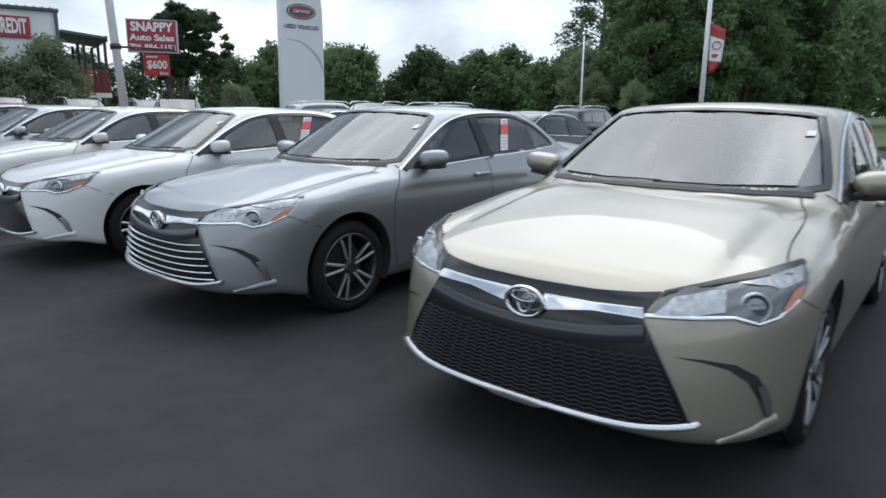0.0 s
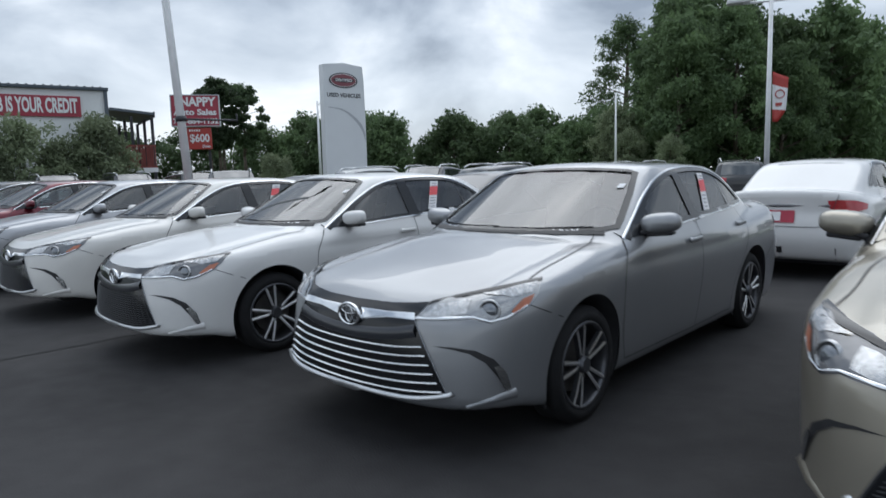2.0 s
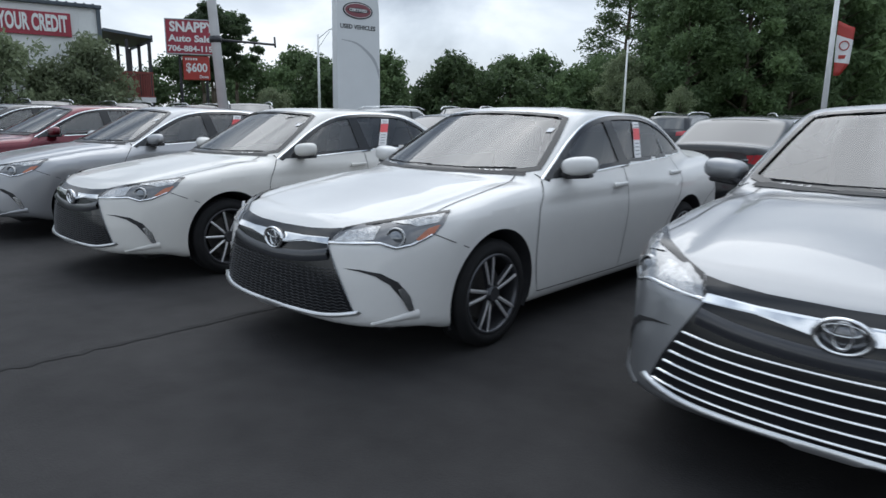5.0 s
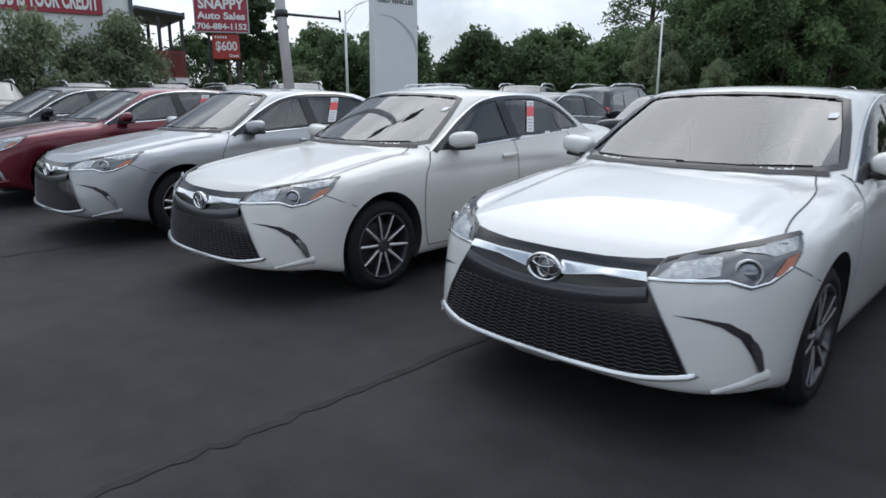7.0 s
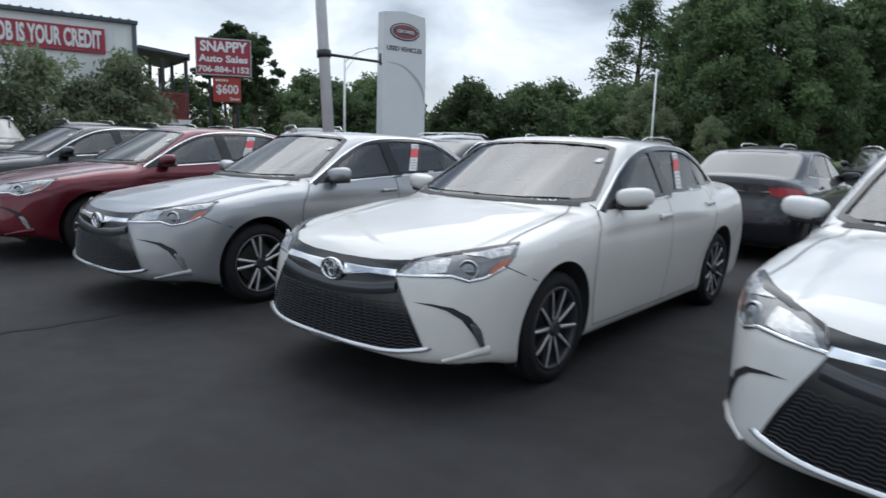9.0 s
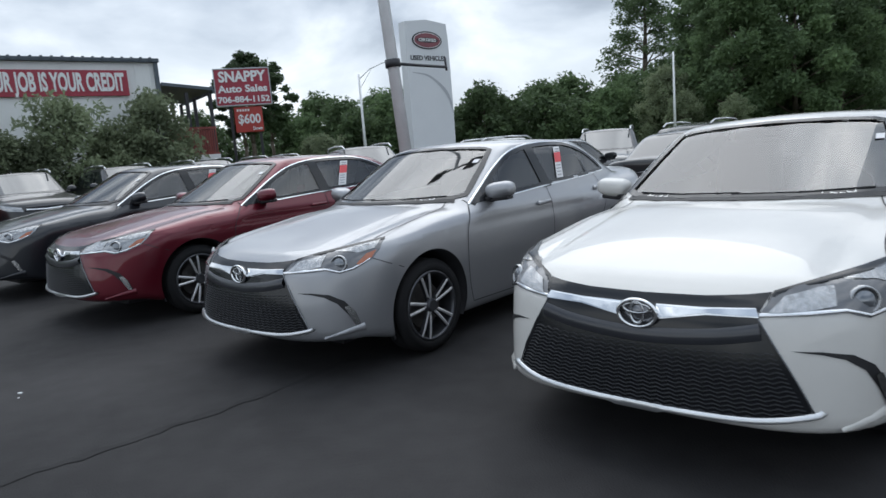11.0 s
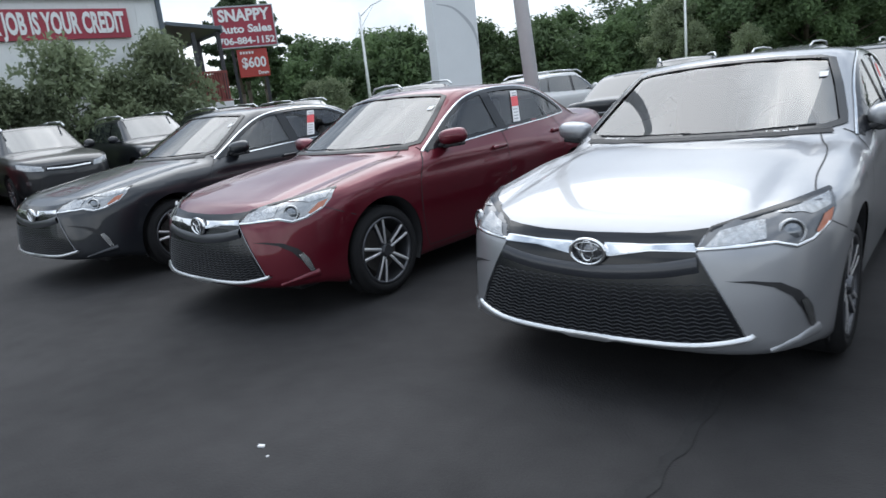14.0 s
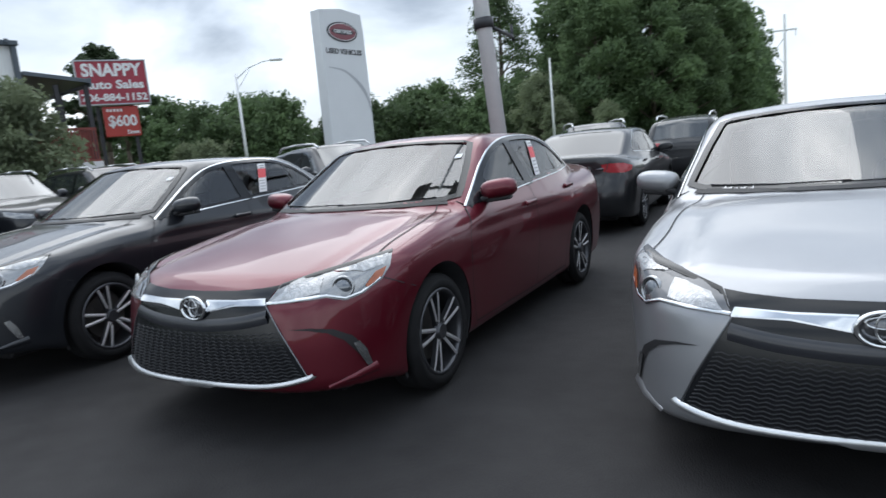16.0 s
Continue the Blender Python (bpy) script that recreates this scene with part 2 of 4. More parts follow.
def sedan_shape(x, y, z):
    """Implicit skin of the sedan: nose towards -y, front axle at y = 0, ground at z = 0."""
    a = np.abs(x)
    w = curve(z, [.15, .25, .36, .50, .64, .74, .84, .90, .96, 1.1], [.845, .868, .880, .893, .906, .910, .900, .885, .858, .78])
    w = w + curve(y, [-1, 0, .6, 2.0, 2.8, 3.9], [-.03, 0.0, -.010, -.006, 0.0, -.05])
    side = a - w
    yf = curve(z, [.15, .24, .31, .45, .60, .70, .80], [-.885, -.95, -.982, -.974, -.953, -.932, -.86])
    front = (yf + .05 * (a / .9) ** 2 + .44 * (a / .93) ** 5.0 - y) * .9
    yr = curve(z, [.15, .3, .5, .7, .85, .95, 1.1], [3.70, 3.82, 3.87, 3.84, 3.80, 3.80, 3.81])
    rear = (y - (yr - .30 * (a / .93) ** 4)) * .9
    zc = curve(y, [-.96, -.88, -.6, -.2, .25, .7, 1.2, 2.4, 2.9, 3.3, 3.78, 3.9],
               [.745, .79, .868, .945, 1.01, 1.03, 1.02, 1.05, 1.07, 1.085, 1.10, 1.04])
    drop = curve(y, [-.9, -.3, .3, .9, 2.8, 3.8], [.03, .055, .07, .075, .085, .07])
    top = z - (zc - drop * (a / .85) ** 2.6 - .012 * np.exp(-((a - .64) / .05) ** 2) * (y < .6))
    low = curve(y, [-1, -.6, -.3, 3.2, 3.9], [.27, .25, .185, .185, .27]) - z
    f = smax(smax(side, front, .16), rear, .2)
    f = smax(smax(f, top, .08), low, .05)
    ws = (z - .985) * .886 - (y - .22 - .28 * (a / .75) ** 2.2) * .463
    bl = (z - 1.07) * .90 + (y - 3.28 + .10 * (a / .75) ** 2) * .43
    xb = curve(y, [.2, .8, 1.6, 2.4, 3.2], [.865, .872, .872, .85, .745])
    gl = (a - (xb - (z - .95) * .42)) * .92
    roof = z - (1.475 - .035 * ((y - 1.70) / .85) ** 2 - .035 * (a / .6) ** 2)
    g = smax(smax(smax(ws, bl, .05), roof, .06), gl, .09)
    g = np.maximum(g, .88 - z)
    return smin(f, g, .03)


def suv_shape(x, y, z):
    """Implicit skin of the compact crossover, laid out like the sedan."""
    a = np.abs(x)
    w = curve(z, [.2, .35, .55, .8, 1.0, 1.12], [.85, .89, .91, .925, .915, .86])
    side = a - w - curve(y, [-1, 0, 2.6, 3.8], [-.04, 0, 0, -.05])
    yf = curve(z, [.2, .35, .6, .8, .95], [-.82, -.89, -.90, -.88, -.80])
    front = (yf + .06 * (a / .9) ** 2 + .42 * (a / .93) ** 5 - y) * .9
    rear = (y - (curve(z, [.2, .5, .9, 1.1], [3.5, 3.63, 3.62, 3.58]) - .25 * (a / .93) ** 4)) * .9
    zc = curve(y, [-.9, -.75, -.3, .3, .7, 3.7], [.88, .95, 1.05, 1.12, 1.12, 1.10])
    top = z - (zc - .07 * (a / .85) ** 2.5)
    f = smax(smax(smax(smax(side, front, .16), rear, .2), top, .08), .24 - z, .06)
    ws = (z - 1.08) * .82 - (y - .3 - .22 * (a / .75) ** 2.2) * .57
    bl = (z - 1.1) * .5 + (y - 3.55 + .15 * (a / .75) ** 2) * .87
    gl = (a - (.85 - (z - 1.05) * .36)) * .93
    roof = z - (1.66 - .03 * ((y - 1.6) / .9) ** 2 - .03 * (a / .6) ** 2)
    g = smax(smax(smax(ws, bl, .06), roof, .06), gl, .09)
    g = np.maximum(g, .98 - z)
    return smin(f, g, .03)


def skin(fn, h, lo, hi):
    """Surface nets over an implicit shape, the points drawn onto the true surface."""
    n = [int(math.ceil((b - a) / h)) + 1 for a, b in zip(lo, hi)]
    ax = [lo[i] + h * np.arange(n[i]) for i in range(3)]
    X, Y, Z = np.meshgrid(*ax, indexing="ij")
    F = fn(X, Y, Z)
    s = F < 0
    c = np.zeros([k - 1 for k in n], int)
    for dx in (0, 1):
        for dy in (0, 1):
            for dz in (0, 1):
                c += s[dx:n[0] - 1 + dx, dy:n[1] - 1 + dy, dz:n[2] - 1 + dz]
    cells = np.argwhere((c > 0) & (c < 8))
    ids = -np.ones(c.shape, int)
    ids[tuple(cells.T)] = np.arange(len(cells))
    P = np.array(lo) + h * (cells + .5)
    e = 1e-3
    for _ in range(6):
        f0 = fn(*P.T)
        g = np.stack([(fn(*(P + d).T) - fn(*(P - d).T)) / (2 * e) for d in np.eye(3) * e], 1)
        step = -f0[:, None] * g / np.maximum((g * g).sum(1), .2)[:, None]
        P += np.clip(step, -.4 * h, .4 * h)
    quads = []
    for k in range(3):
        a, b = [(1, 2), (2, 0), (0, 1)][k]
        sl0, sl1 = [slice(None)] * 3, [slice(None)] * 3
        sl0[k], sl1[k] = slice(0, n[k] - 1), slice(1, n[k])
        cr = np.argwhere(s[tuple(sl0)] != s[tuple(sl1)])
        ok = (cr[:, a] > 0) & (cr[:, b] > 0) & (cr[:, a] < n[a] - 1) & (cr[:, b] < n[b] - 1)
        cr = cr[ok]
        ins = s[tuple(cr.T)]
        da, db = np.eye(3, dtype=int)[a], np.eye(3, dtype=int)[b]
        q = np.stack([ids[tuple((cr - da - db).T)], ids[tuple((cr - db).T)], ids[tuple(cr.T)], ids[tuple((cr - da).T)]], 1)
        q[~ins] = q[~ins][:, ::-1]
        quads.append(q)
    return P, np.concatenate(quads)


def inside(poly, u, v):
    """Which points lie in the polygon."""
    r = np.zeros(len(u), bool)
    for (x1, y1), (x2, y2) in zip(poly, poly[1:] + poly[:1]):
        c = (y1 > v) != (y2 > v)
        r ^= c & (u < (x2 - x1) * (v - y1) / (y2 - y1 + 1e-12) + x1)
    return r


def smooth_line(pts, n=6, closed=False):
    """Catmull-Rom through the points."""
    P = [Vector(p) for p in pts]
    k = len(P)
    out = []
    for i in range(k if closed else k - 1):
        g = (lambda j: P[j % k]) if closed else (lambda j: P[min(max(j, 0), k - 1)])
        a, b, c, d = g(i - 1), g(i), g(i + 1), g(i + 2)
        for j in range(n):
            t = j / n
            out.append(0.5 * (2 * b + (c - a) * t + (2 * a - 5 * b + 4 * c - d) * t * t + (3 * b - a - 3 * c + d) * t ** 3))
    if not closed:
        out.append(P[-1])
    return out


class Cast:
    """Lays flat outlines onto a skin, seen along one direction. u runs along e, v is height."""

    def __init__(self, tree, way, e, tall=1.0):
        self.tree, self.way, self.e, self.tall = tree, Vector(way).normalized(), Vector(e).normalized(), tall

    def put(self, u, v, off):
        o = self.e * u + Vector((0, 0, v * self.tall)) - self.way * 6
        hit, nrm, _, _ = self.tree.ray_cast(o, self.way)
        if hit is None:
            hit, nrm, _, _ = self.tree.find_nearest(o + self.way * 6)
        if nrm.dot(self.way) > 0:
            nrm = -nrm
        return hit + nrm * off

    def patch(self, outline, off=.004, step=.03):
        edge = []
        for a, b in zip(outline, list(outline[1:]) + [outline[0]]):
            a, b = Vector(a), Vector(b)
            k = max(1, int((b - a).length / step))
            edge += [a.lerp(b, i / k) for i in range(k)]
        us, vs = [p[0] for p in edge], [p[1] for p in edge]
        gu, gv = np.meshgrid(np.arange(min(us), max(us), step), np.arange(min(vs), max(vs), step))
        gu, gv = gu.ravel() + 1e-4, gv.ravel() + 1e-4
        poly = [(p[0], p[1]) for p in edge]
        ok = inside(poly, gu, gv)
        E = np.array(poly)
        pts = [Vector((a, b)) for a, b in zip(gu[ok], gv[ok]) if np.hypot(E[:, 0] - a, E[:, 1] - b).min() > step * .45]
        n = len(edge)
        co, _, fs, *_ = delaunay_2d_cdt([Vector((p[0], p[1])) for p in edge] + pts, [(i, (i + 1) % n) for i in range(n)], [list(range(n))], 1, 1e-6)
        V = [self.put(c[0], c[1], off) for c in co]
        out = []
        for f in fs:
            f = list(f)
            nn = (V[f[1]] - V[f[0]]).cross(V[f[2]] - V[f[0]])
            out.append(f if nn.dot(self.way) < 0 else f[::-1])
        return V, out

    def ribbon(self, pts, width, off=.005, closed=False, side=0.0, lift=0.0):
        """A strip along a line; side shifts it across; lift raises its middle."""
        P = [Vector((p[0], p[1])) for p in pts]
        k, V, F = len(P), [], []
        for i, p in enumerate(P):
            a = P[(i - 1) % k] if closed else P[max(i - 1, 0)]
            b = P[(i + 1) % k] if closed else P[min(i + 1, k - 1)]
            d = (b - a).normalized()
            nrm = Vector((-d[1], d[0]))
            w = width(i / max(k - 1, 1)) if callable(width) else width
            for j, o in ((-.5, 0), (0, lift), (.5, 0)):
                q = p + nrm * (w * j + side)
                V.append(self.put(q[0], q[1], off + o))
        for i in range(k if closed else k - 1):
            a, b = i * 3, ((i + 1) % k) * 3
            for j in (0, 1):
                f = (a + j, b + j, b + j + 1, a + j + 1)
                nn = (V[f[1]] - V[f[0]]).cross(V[f[2]] - V[f[0]])
                F.append(f if nn.dot(self.way) < 0 else f[::-1])
        return V, F


def joined(*parts):
    V, F = [], []
    for v, f in parts:
        n = len(V)
        V += list(v)
        F += [tuple(i + n for i in g) for g in f]
    return V, F


def mirrored(part):
    v, f = part
    return joined(part, ([(-p[0], p[1], p[2]) for p in v], [tuple(reversed(g)) for g in f]))


def flip(part):
    v, f = part
    return [(-p[0], p[1], p[2]) for p in v], [tuple(reversed(g)) for g in f]


def cut_body(P, Q, cuts, arches, radius, h, fn):
    """Takes window openings and wheel arches out of the skin."""
    C = P[Q].mean(1)
    gone = np.zeros(len(Q), bool)
    for test in cuts:
        gone |= test(C)
    P = P.copy()
    for yc, zc in arches:
        r = np.hypot(P[:, 1] - yc, P[:, 2] - zc)
        deep = (np.abs(P[:, 0]) > .62)
        inn = (r < radius - .5 * h) & deep
        under = (np.abs(C[:, 0]) > .62) & (np.hypot(C[:, 1] - yc, C[:, 2] - zc) < radius)
        gone |= inn[Q].any(1) | under
    Q = Q[~gone]
    used = np.unique(Q)
    # open edges near an arch are drawn onto its circle
    ed = np.sort(np.concatenate([Q[:, [0, 1]], Q[:, [1, 2]], Q[:, [2, 3]], Q[:, [3, 0]]]), 1)
    key, cnt = np.unique(ed, axis=0, return_counts=True)
    rim = np.unique(key[cnt == 1])
    for yc, zc in arches:
        r = np.hypot(P[rim, 1] - yc, P[rim, 2] - zc)
        k = rim[(np.abs(r - radius) < 1.2 * h) & (np.abs(P[rim, 0]) > .7)]
        for i in k:
            d = np.array([P[i, 1] - yc, P[i, 2] - zc])
            d *= radius / np.linalg.norm(d)
            P[i, 1], P[i, 2] = yc + d[0], zc + d[1]
            s = np.sign(P[i, 0])
            x0 = P[i, 0]
            for _ in range(5):
                P[i, 0] -= s * np.clip(fn(P[i:i + 1, 0], P[i:i + 1, 1], P[i:i + 1, 2])[0], -.02, .02)
            if abs(P[i, 0] - x0) > .03 or abs(P[i, 0]) > .92:
                P[i, 0] = x0
    remap = -np.ones(len(P), int)
    remap[used] = np.arange(len(used))
    return P[used], remap[Q]


def arch_liner(yc, zc, radius, x0, x1, cast=None):
    V, F, n = [], [], 28
    for i in range(n + 1):
        a = math.radians(-25 + 230 * i / n)
        if cast:
            x0 = cast.put(yc + (radius + .012) * math.cos(a), max(.22, zc + (radius + .012) * math.sin(a)), 0)[0]
        for x, r in ((x0 - .012, radius + .012), (x0 - .008, radius - .003), (x1, radius - .01)):
            V.append((x, yc + r * math.cos(a), max(.12, zc + r * math.sin(a))))
    for i in range(n):
        for j in (0, 1):
            p = i * 3 + j
            F.append((p, p + 1, p + 4, p + 3))
    return V, F


# ---------------------------------------------------------------- wheels
def tyre_mesh(R=.333, w=.215, rim=.225):
    rim += .02
    prof = [(rim, -.012), (rim + .012, 0), (rim + .05, .006), (R - .035, 0), (R - .012, -.012), (R, -.035), (R, -.06), (R - .006, -.063), (R - .006, -.069), (R, -.072),
            (R, -w + .07), (R, -w + .035), (R - .03, -w), (rim, -w)]
    v, f = lathe(prof, 36)
    return mesh_of("tyre", v, f, RUBBER)


def rim_mesh(kind, face, dark):
    """Ten-spoke alloy; paired: the spokes stand in pairs."""
    bm = bmesh.new()
    v, f = lathe([(.228, -.006), (.222, .002), (.210, -.004), (.205, -.03), (.195, -.10), (.19, -.19)], 48)
    vs = [bm.verts.new(p) for p in v]
    for g in f:
        bm.faces.new([vs[i] for i in g])
    nf = len(bm.faces)
    def spoke(ang, r0, r1, w0, w1, twist):
        m = Matrix.Rotation(ang, 4, "X")
        pts = []
        for i in range(5):
            t = i / 4
            r, w = r0 + (r1 - r0) * t, w0 + (w1 - w0) * t
            x = -.022 + .018 * math.sin(t * 1.5)
            for s, dx in ((-.5, -.028), (-.5, 0), (0, .004), (.5, 0), (.5, -.028)):
                pts.append(bm.verts.new(m @ Vector((x + dx, w * s + twist * t, r))))
        for i in range(4):
            for j in range(4):
                q = bm.faces.new([pts[i * 5 + j], pts[i * 5 + j + 1], pts[i * 5 + 6 + j], pts[i * 5 + 5 + j]])
                q.material_index = 0 if j in (1, 2) else 1
    for i in range(5):
        a = 2 * math.pi * i / 5
        if kind == "paired":
            spoke(a - .25, .03, .214, .020, .021, -.016)
            spoke(a + .25, .03, .214, .020, .021, .016)
        else:
            spoke(a, .03, .214, .022, .016, .0)
            spoke(a + math.pi / 5, .03, .214, .022, .016, .0)
    n0 = len(bm.faces)
    bmesh.ops.create_cone(bm, cap_ends=True, segments=20, radius1=.05, radius2=.038, depth=.03, matrix=pose(-.012, 0, 0, 0, 90, 0))
    bm.faces.ensure_lookup_table()
    for k in range(5):
        a = 2 * math.pi * (k + .5) / 5
        bmesh.ops.create_cone(bm, cap_ends=True, segments=8, radius1=.011, radius2=.011, depth=.012, matrix=pose(-.02, .057 * math.cos(a), .057 * math.sin(a), 0, 90, 0))
    bm.faces.ensure_lookup_table()
    for q in bm.faces[n0:]:
        q.material_index = 1
    n1 = len(bm.faces)
    # brake disc behind the spokes
    bmesh.ops.create_cone(bm, cap_ends=True, segments=32, radius1=.15, radius2=.15, depth=.02, matrix=pose(-.10, 0, 0, 0, 90, 0))
    bmesh.ops.create_cone(bm, cap_ends=True, segments=32, radius1=.20, radius2=.20, depth=.01, matrix=pose(-.17, 0, 0, 0, 90, 0))
    bm.faces.ensure_lookup_table()
    for q in bm.faces[n1:]:
        q.material_index = 2
    bmesh.ops.recalc_face_normals(bm, faces=bm.faces)
    for v in bm.verts:
        v.co.y, v.co.z = v.co.y * 1.09, v.co.z * 1.09
    me = bm_mesh("rim", bm, face)
    me.materials.append(dark)
    me.materials.append(IRON)
    for p in me.polygons[:nf]:
        p.use_smooth = True
        p.material_index = 1
    return me


# ---------------------------------------------------------------- the sedan
def sedan_parts(h=.034):
    """All meshes of the sedan, made once: lists of (name, mesh, painted)."""
    P, Q = skin(sedan_shape, h, (-1.005, -1.069, .12), (1.0051, 3.96, 1.53))
    tree = BVHTree.FromPolygons([tuple(p) for p in P], [tuple(int(i) for i in q) for q in Q])
    front = Cast(tree, (0, 1, 0), (1, 0, 0))
    back = Cast(tree, (0, -1, 0), (1, 0, 0))
    left = Cast(tree, (-1, 0, 0), (0, 1, 0))
    lamp = Cast(tree, (-.55, .835, 0), (.835, .55, 0))
    tail = Cast(tree, (-.55, -.835, 0), (.835, -.55, 0))
    pane = Cast(tree, (0, .463, -.886), (1, 0, 0), 2.16)

    back_pane = Cast(tree, (0, -.43, -.90), (1, 0, 0), 2.31)

    def on_back(x, z):
        return x, (z - 2.093 * (3.28 - .10 * (abs(x) / .75) ** 2 - (z - 1.07) * 2.093)) / 2.31

    def on_pane(x, z):
        return x, (z + 1.914 * (.22 + .28 * (abs(x) / .75) ** 2.2 + (z - .985) * 1.914)) / 2.16

    # glass outlines
    shield = [(x * s, z) for s, seq in ((1, ((0, 1.432), (.30, 1.425), (.53, 1.408), (.605, 1.385), (.678, 1.24), (.738, 1.09), (.75, 1.045), (.67, 1.028), (.3, 1.025), (0, 1.022))),
                                        (-1, ((.3, 1.025), (.67, 1.028), (.75, 1.045), (.738, 1.09), (.678, 1.24), (.605, 1.385), (.53, 1.408), (.30, 1.425)))) for x, z in seq]
    rearw = [(x * s, z) for s, seq in ((1, ((0, 1.415), (.40, 1.405), (.50, 1.36), (.58, 1.22), (.62, 1.125), (.3, 1.115), (0, 1.112))),
                                       (-1, ((.3, 1.115), (.62, 1.125), (.58, 1.22), (.50, 1.36), (.40, 1.405)))) for x, z in seq]
    dlo = [tuple(p) for p in smooth_line([(.56, .985), (.76, 1.10), (1.02, 1.245), (1.28, 1.355), (1.6, 1.405), (2.0, 1.415), (2.26, 1.395), (2.52, 1.315), (2.74, 1.20),
                                          (2.85, 1.115)], 5)] + [(2.82, 1.092), (2.4, 1.068), (1.5, 1.032), (1.0, 1.005)]
    def shrink(poly, d):
        P2 = [Vector(p) for p in poly]
        area = sum(a[0] * b[1] - b[0] * a[1] for a, b in zip(P2, P2[1:] + P2[:1]))
        out = []
        for i, p in enumerate(P2):
            e = (P2[(i + 1) % len(P2)] - P2[i - 1]).normalized()
            n = Vector((-e[1], e[0])) * (1 if area > 0 else -1)
            out.append(tuple(p + n * d))
        return out
    s_in, d_in = shrink(shield, .012), shrink(dlo, .012)
    cuts = [lambda C: (C[:, 1] < 1.4) & (C[:, 2] > 1.0) & inside(s_in, C[:, 0], C[:, 2]),
            lambda C: (np.abs(C[:, 0]) > .4) & inside(d_in, C[:, 1], C[:, 2])]
    arches = ((0.0, .345), (2.77, .345))
    BP, BQ = cut_body(P, Q, cuts, arches, .390, h, sedan_shape)
    out = [("body", mesh_of("sedan_body", BP, [tuple(map(int, q)) for q in BQ], PAINT_WHITE), True)]

    def part(name, geo, mat, painted=False, smooth=True):
        out.append((name, mesh_of("sedan_" + name, geo[0], geo[1], mat, smooth), painted))

    def pair(name, geo, mat, painted=False):
        part(name, geo, mat, painted)
        part(name, flip(geo), mat, painted)
    for yc, zc in arches:
        pair("arch_liner", arch_liner(yc, zc, .390, .885, .60, left), BLACK_PLASTIC)
    # windows
    w_line = [on_pane(x, z) for x, z in shield]
    def settled(geo, depth):
        """Draws a pane onto the true skin, so that it mirrors cleanly."""
        S, e = np.array([tuple(v) for v in geo[0]]), 1e-3
        for _ in range(6):
            g = np.stack([(sedan_shape(*(S + d).T) - sedan_shape(*(S - d).T)) / (2 * e) for d in np.eye(3) * e], 1)
            g /= np.linalg.norm(g, axis=1)[:, None]
            S -= np.clip(sedan_shape(*S.T), -.02, .02)[:, None] * g
        return [Vector(p) for p in S - g * depth], geo[1]
    part("windshield", settled(pane.patch(shrink(w_line, .012), -.004, .05), .004), GLASS_FRONT)
    r_line = [on_back(x, z) for x, z in rearw]
    part("rear_window", settled(back_pane.patch(r_line, .004, .05), -.006), GLASS_SHUT)
    side_glass = settled(left.patch(d_in, -.004, .05), .004)
    part("side_window", side_glass, GLASS_SIDE)
    part("side_window", flip(side_glass), GLASS_SIDE)
    closed = lambda cast, poly, w, off=.003, sd=0.0: cast.ribbon(poly, w, off, True, sd)
    part("windshield_border", closed(pane, shrink(w_line, .016), .042, .007), BLACK_GLOSS)
    part("cowl", pane.ribbon([on_pane(x, 1.018) for x in (-.70, -.45, -.2, 0, .2, .45, .70)], .045, .007), BLACK_PLASTIC)
    pillar = left.patch([(1.56, 1.022), (1.70, 1.03), (1.62, 1.41), (1.50, 1.40)], .003, .04)
    quarter = left.ribbon([(2.43, 1.075), (2.36, 1.38)], .04, .003)
    triangle = left.patch([(.56, .985), (.76, 1.095), (.92, 1.185), (.90, 1.0)], .004, .04)
    pair("window_frame", joined(closed(left, shrink(dlo, .016), .036), pillar, quarter, triangle), BLACK_GLOSS)
    pair("window_trim", left.ribbon([(p[0], p[1]) for p in dlo] + [dlo[0]], .009, .005, False, 0, .002), CHROME)
    # seams
    hood = [(p[0], p[1]) for p in smooth_line([(.80, -.47), (.775, -.36), (.755, -.2), (.745, .05), (.72, .24), (.68, .38), (.64, .52)], 4)]
    V, F = [], []
    for i, (x, y) in enumerate(hood):
        a = hood[min(i + 1, len(hood) - 1)]
        for s in (-.0035, .0035):
            hit, nrm, _, _ = tree.ray_cast(Vector((x + s, y, 3)), Vector((0, 0, -1)))
            V.append(hit + Vector((0, 0, .003)))
    for i in range(len(hood) - 1):
        F.append((i * 2, i * 2 + 1, i * 2 + 3, i * 2 + 2))
    for gap in [
        (V, F),
        left.ribbon(smooth_line([(.545, .975), (.46, .88), (.41, .77), (.405, .6), (.43, .4), (.47, .26)], 5), .006, .004),
        left.ribbon(smooth_line([(1.60, 1.028), (1.61, .8), (1.60, .5), (1.56, .26)], 5), .006, .004),
        left.ribbon(smooth_line([(2.55, 1.07), (2.62, .93), (2.52, .72), (2.33, .5), (2.27, .26)], 5), .006, .004),
        left.ribbon([(.47, .262), (1.5, .252), (2.27, .262)], .006, .004),
        lamp.ribbon([(.437, .757), (.52, .713), (.60, .662)], .005, .003),
        left.ribbon(smooth_line([(3.05, .55), (3.2, .66), (3.4, .75)], 4), .006, .004)]:
        pair("panel_gap", gap, SEAM)
    # nose
    gr = [(0, .757), (.25, .761), (.40, .772), (.478, .782), (.447, .705), (.515, .588), (.580, .473), (.632, .352), (.457, .322), (.19, .312), (0, .31)]
    face = gr + [(-x, z) for x, z in reversed(gr[1:-1])]
    part("grille_panel", front.patch(face, .003, .03), BLACK_GLOSS)
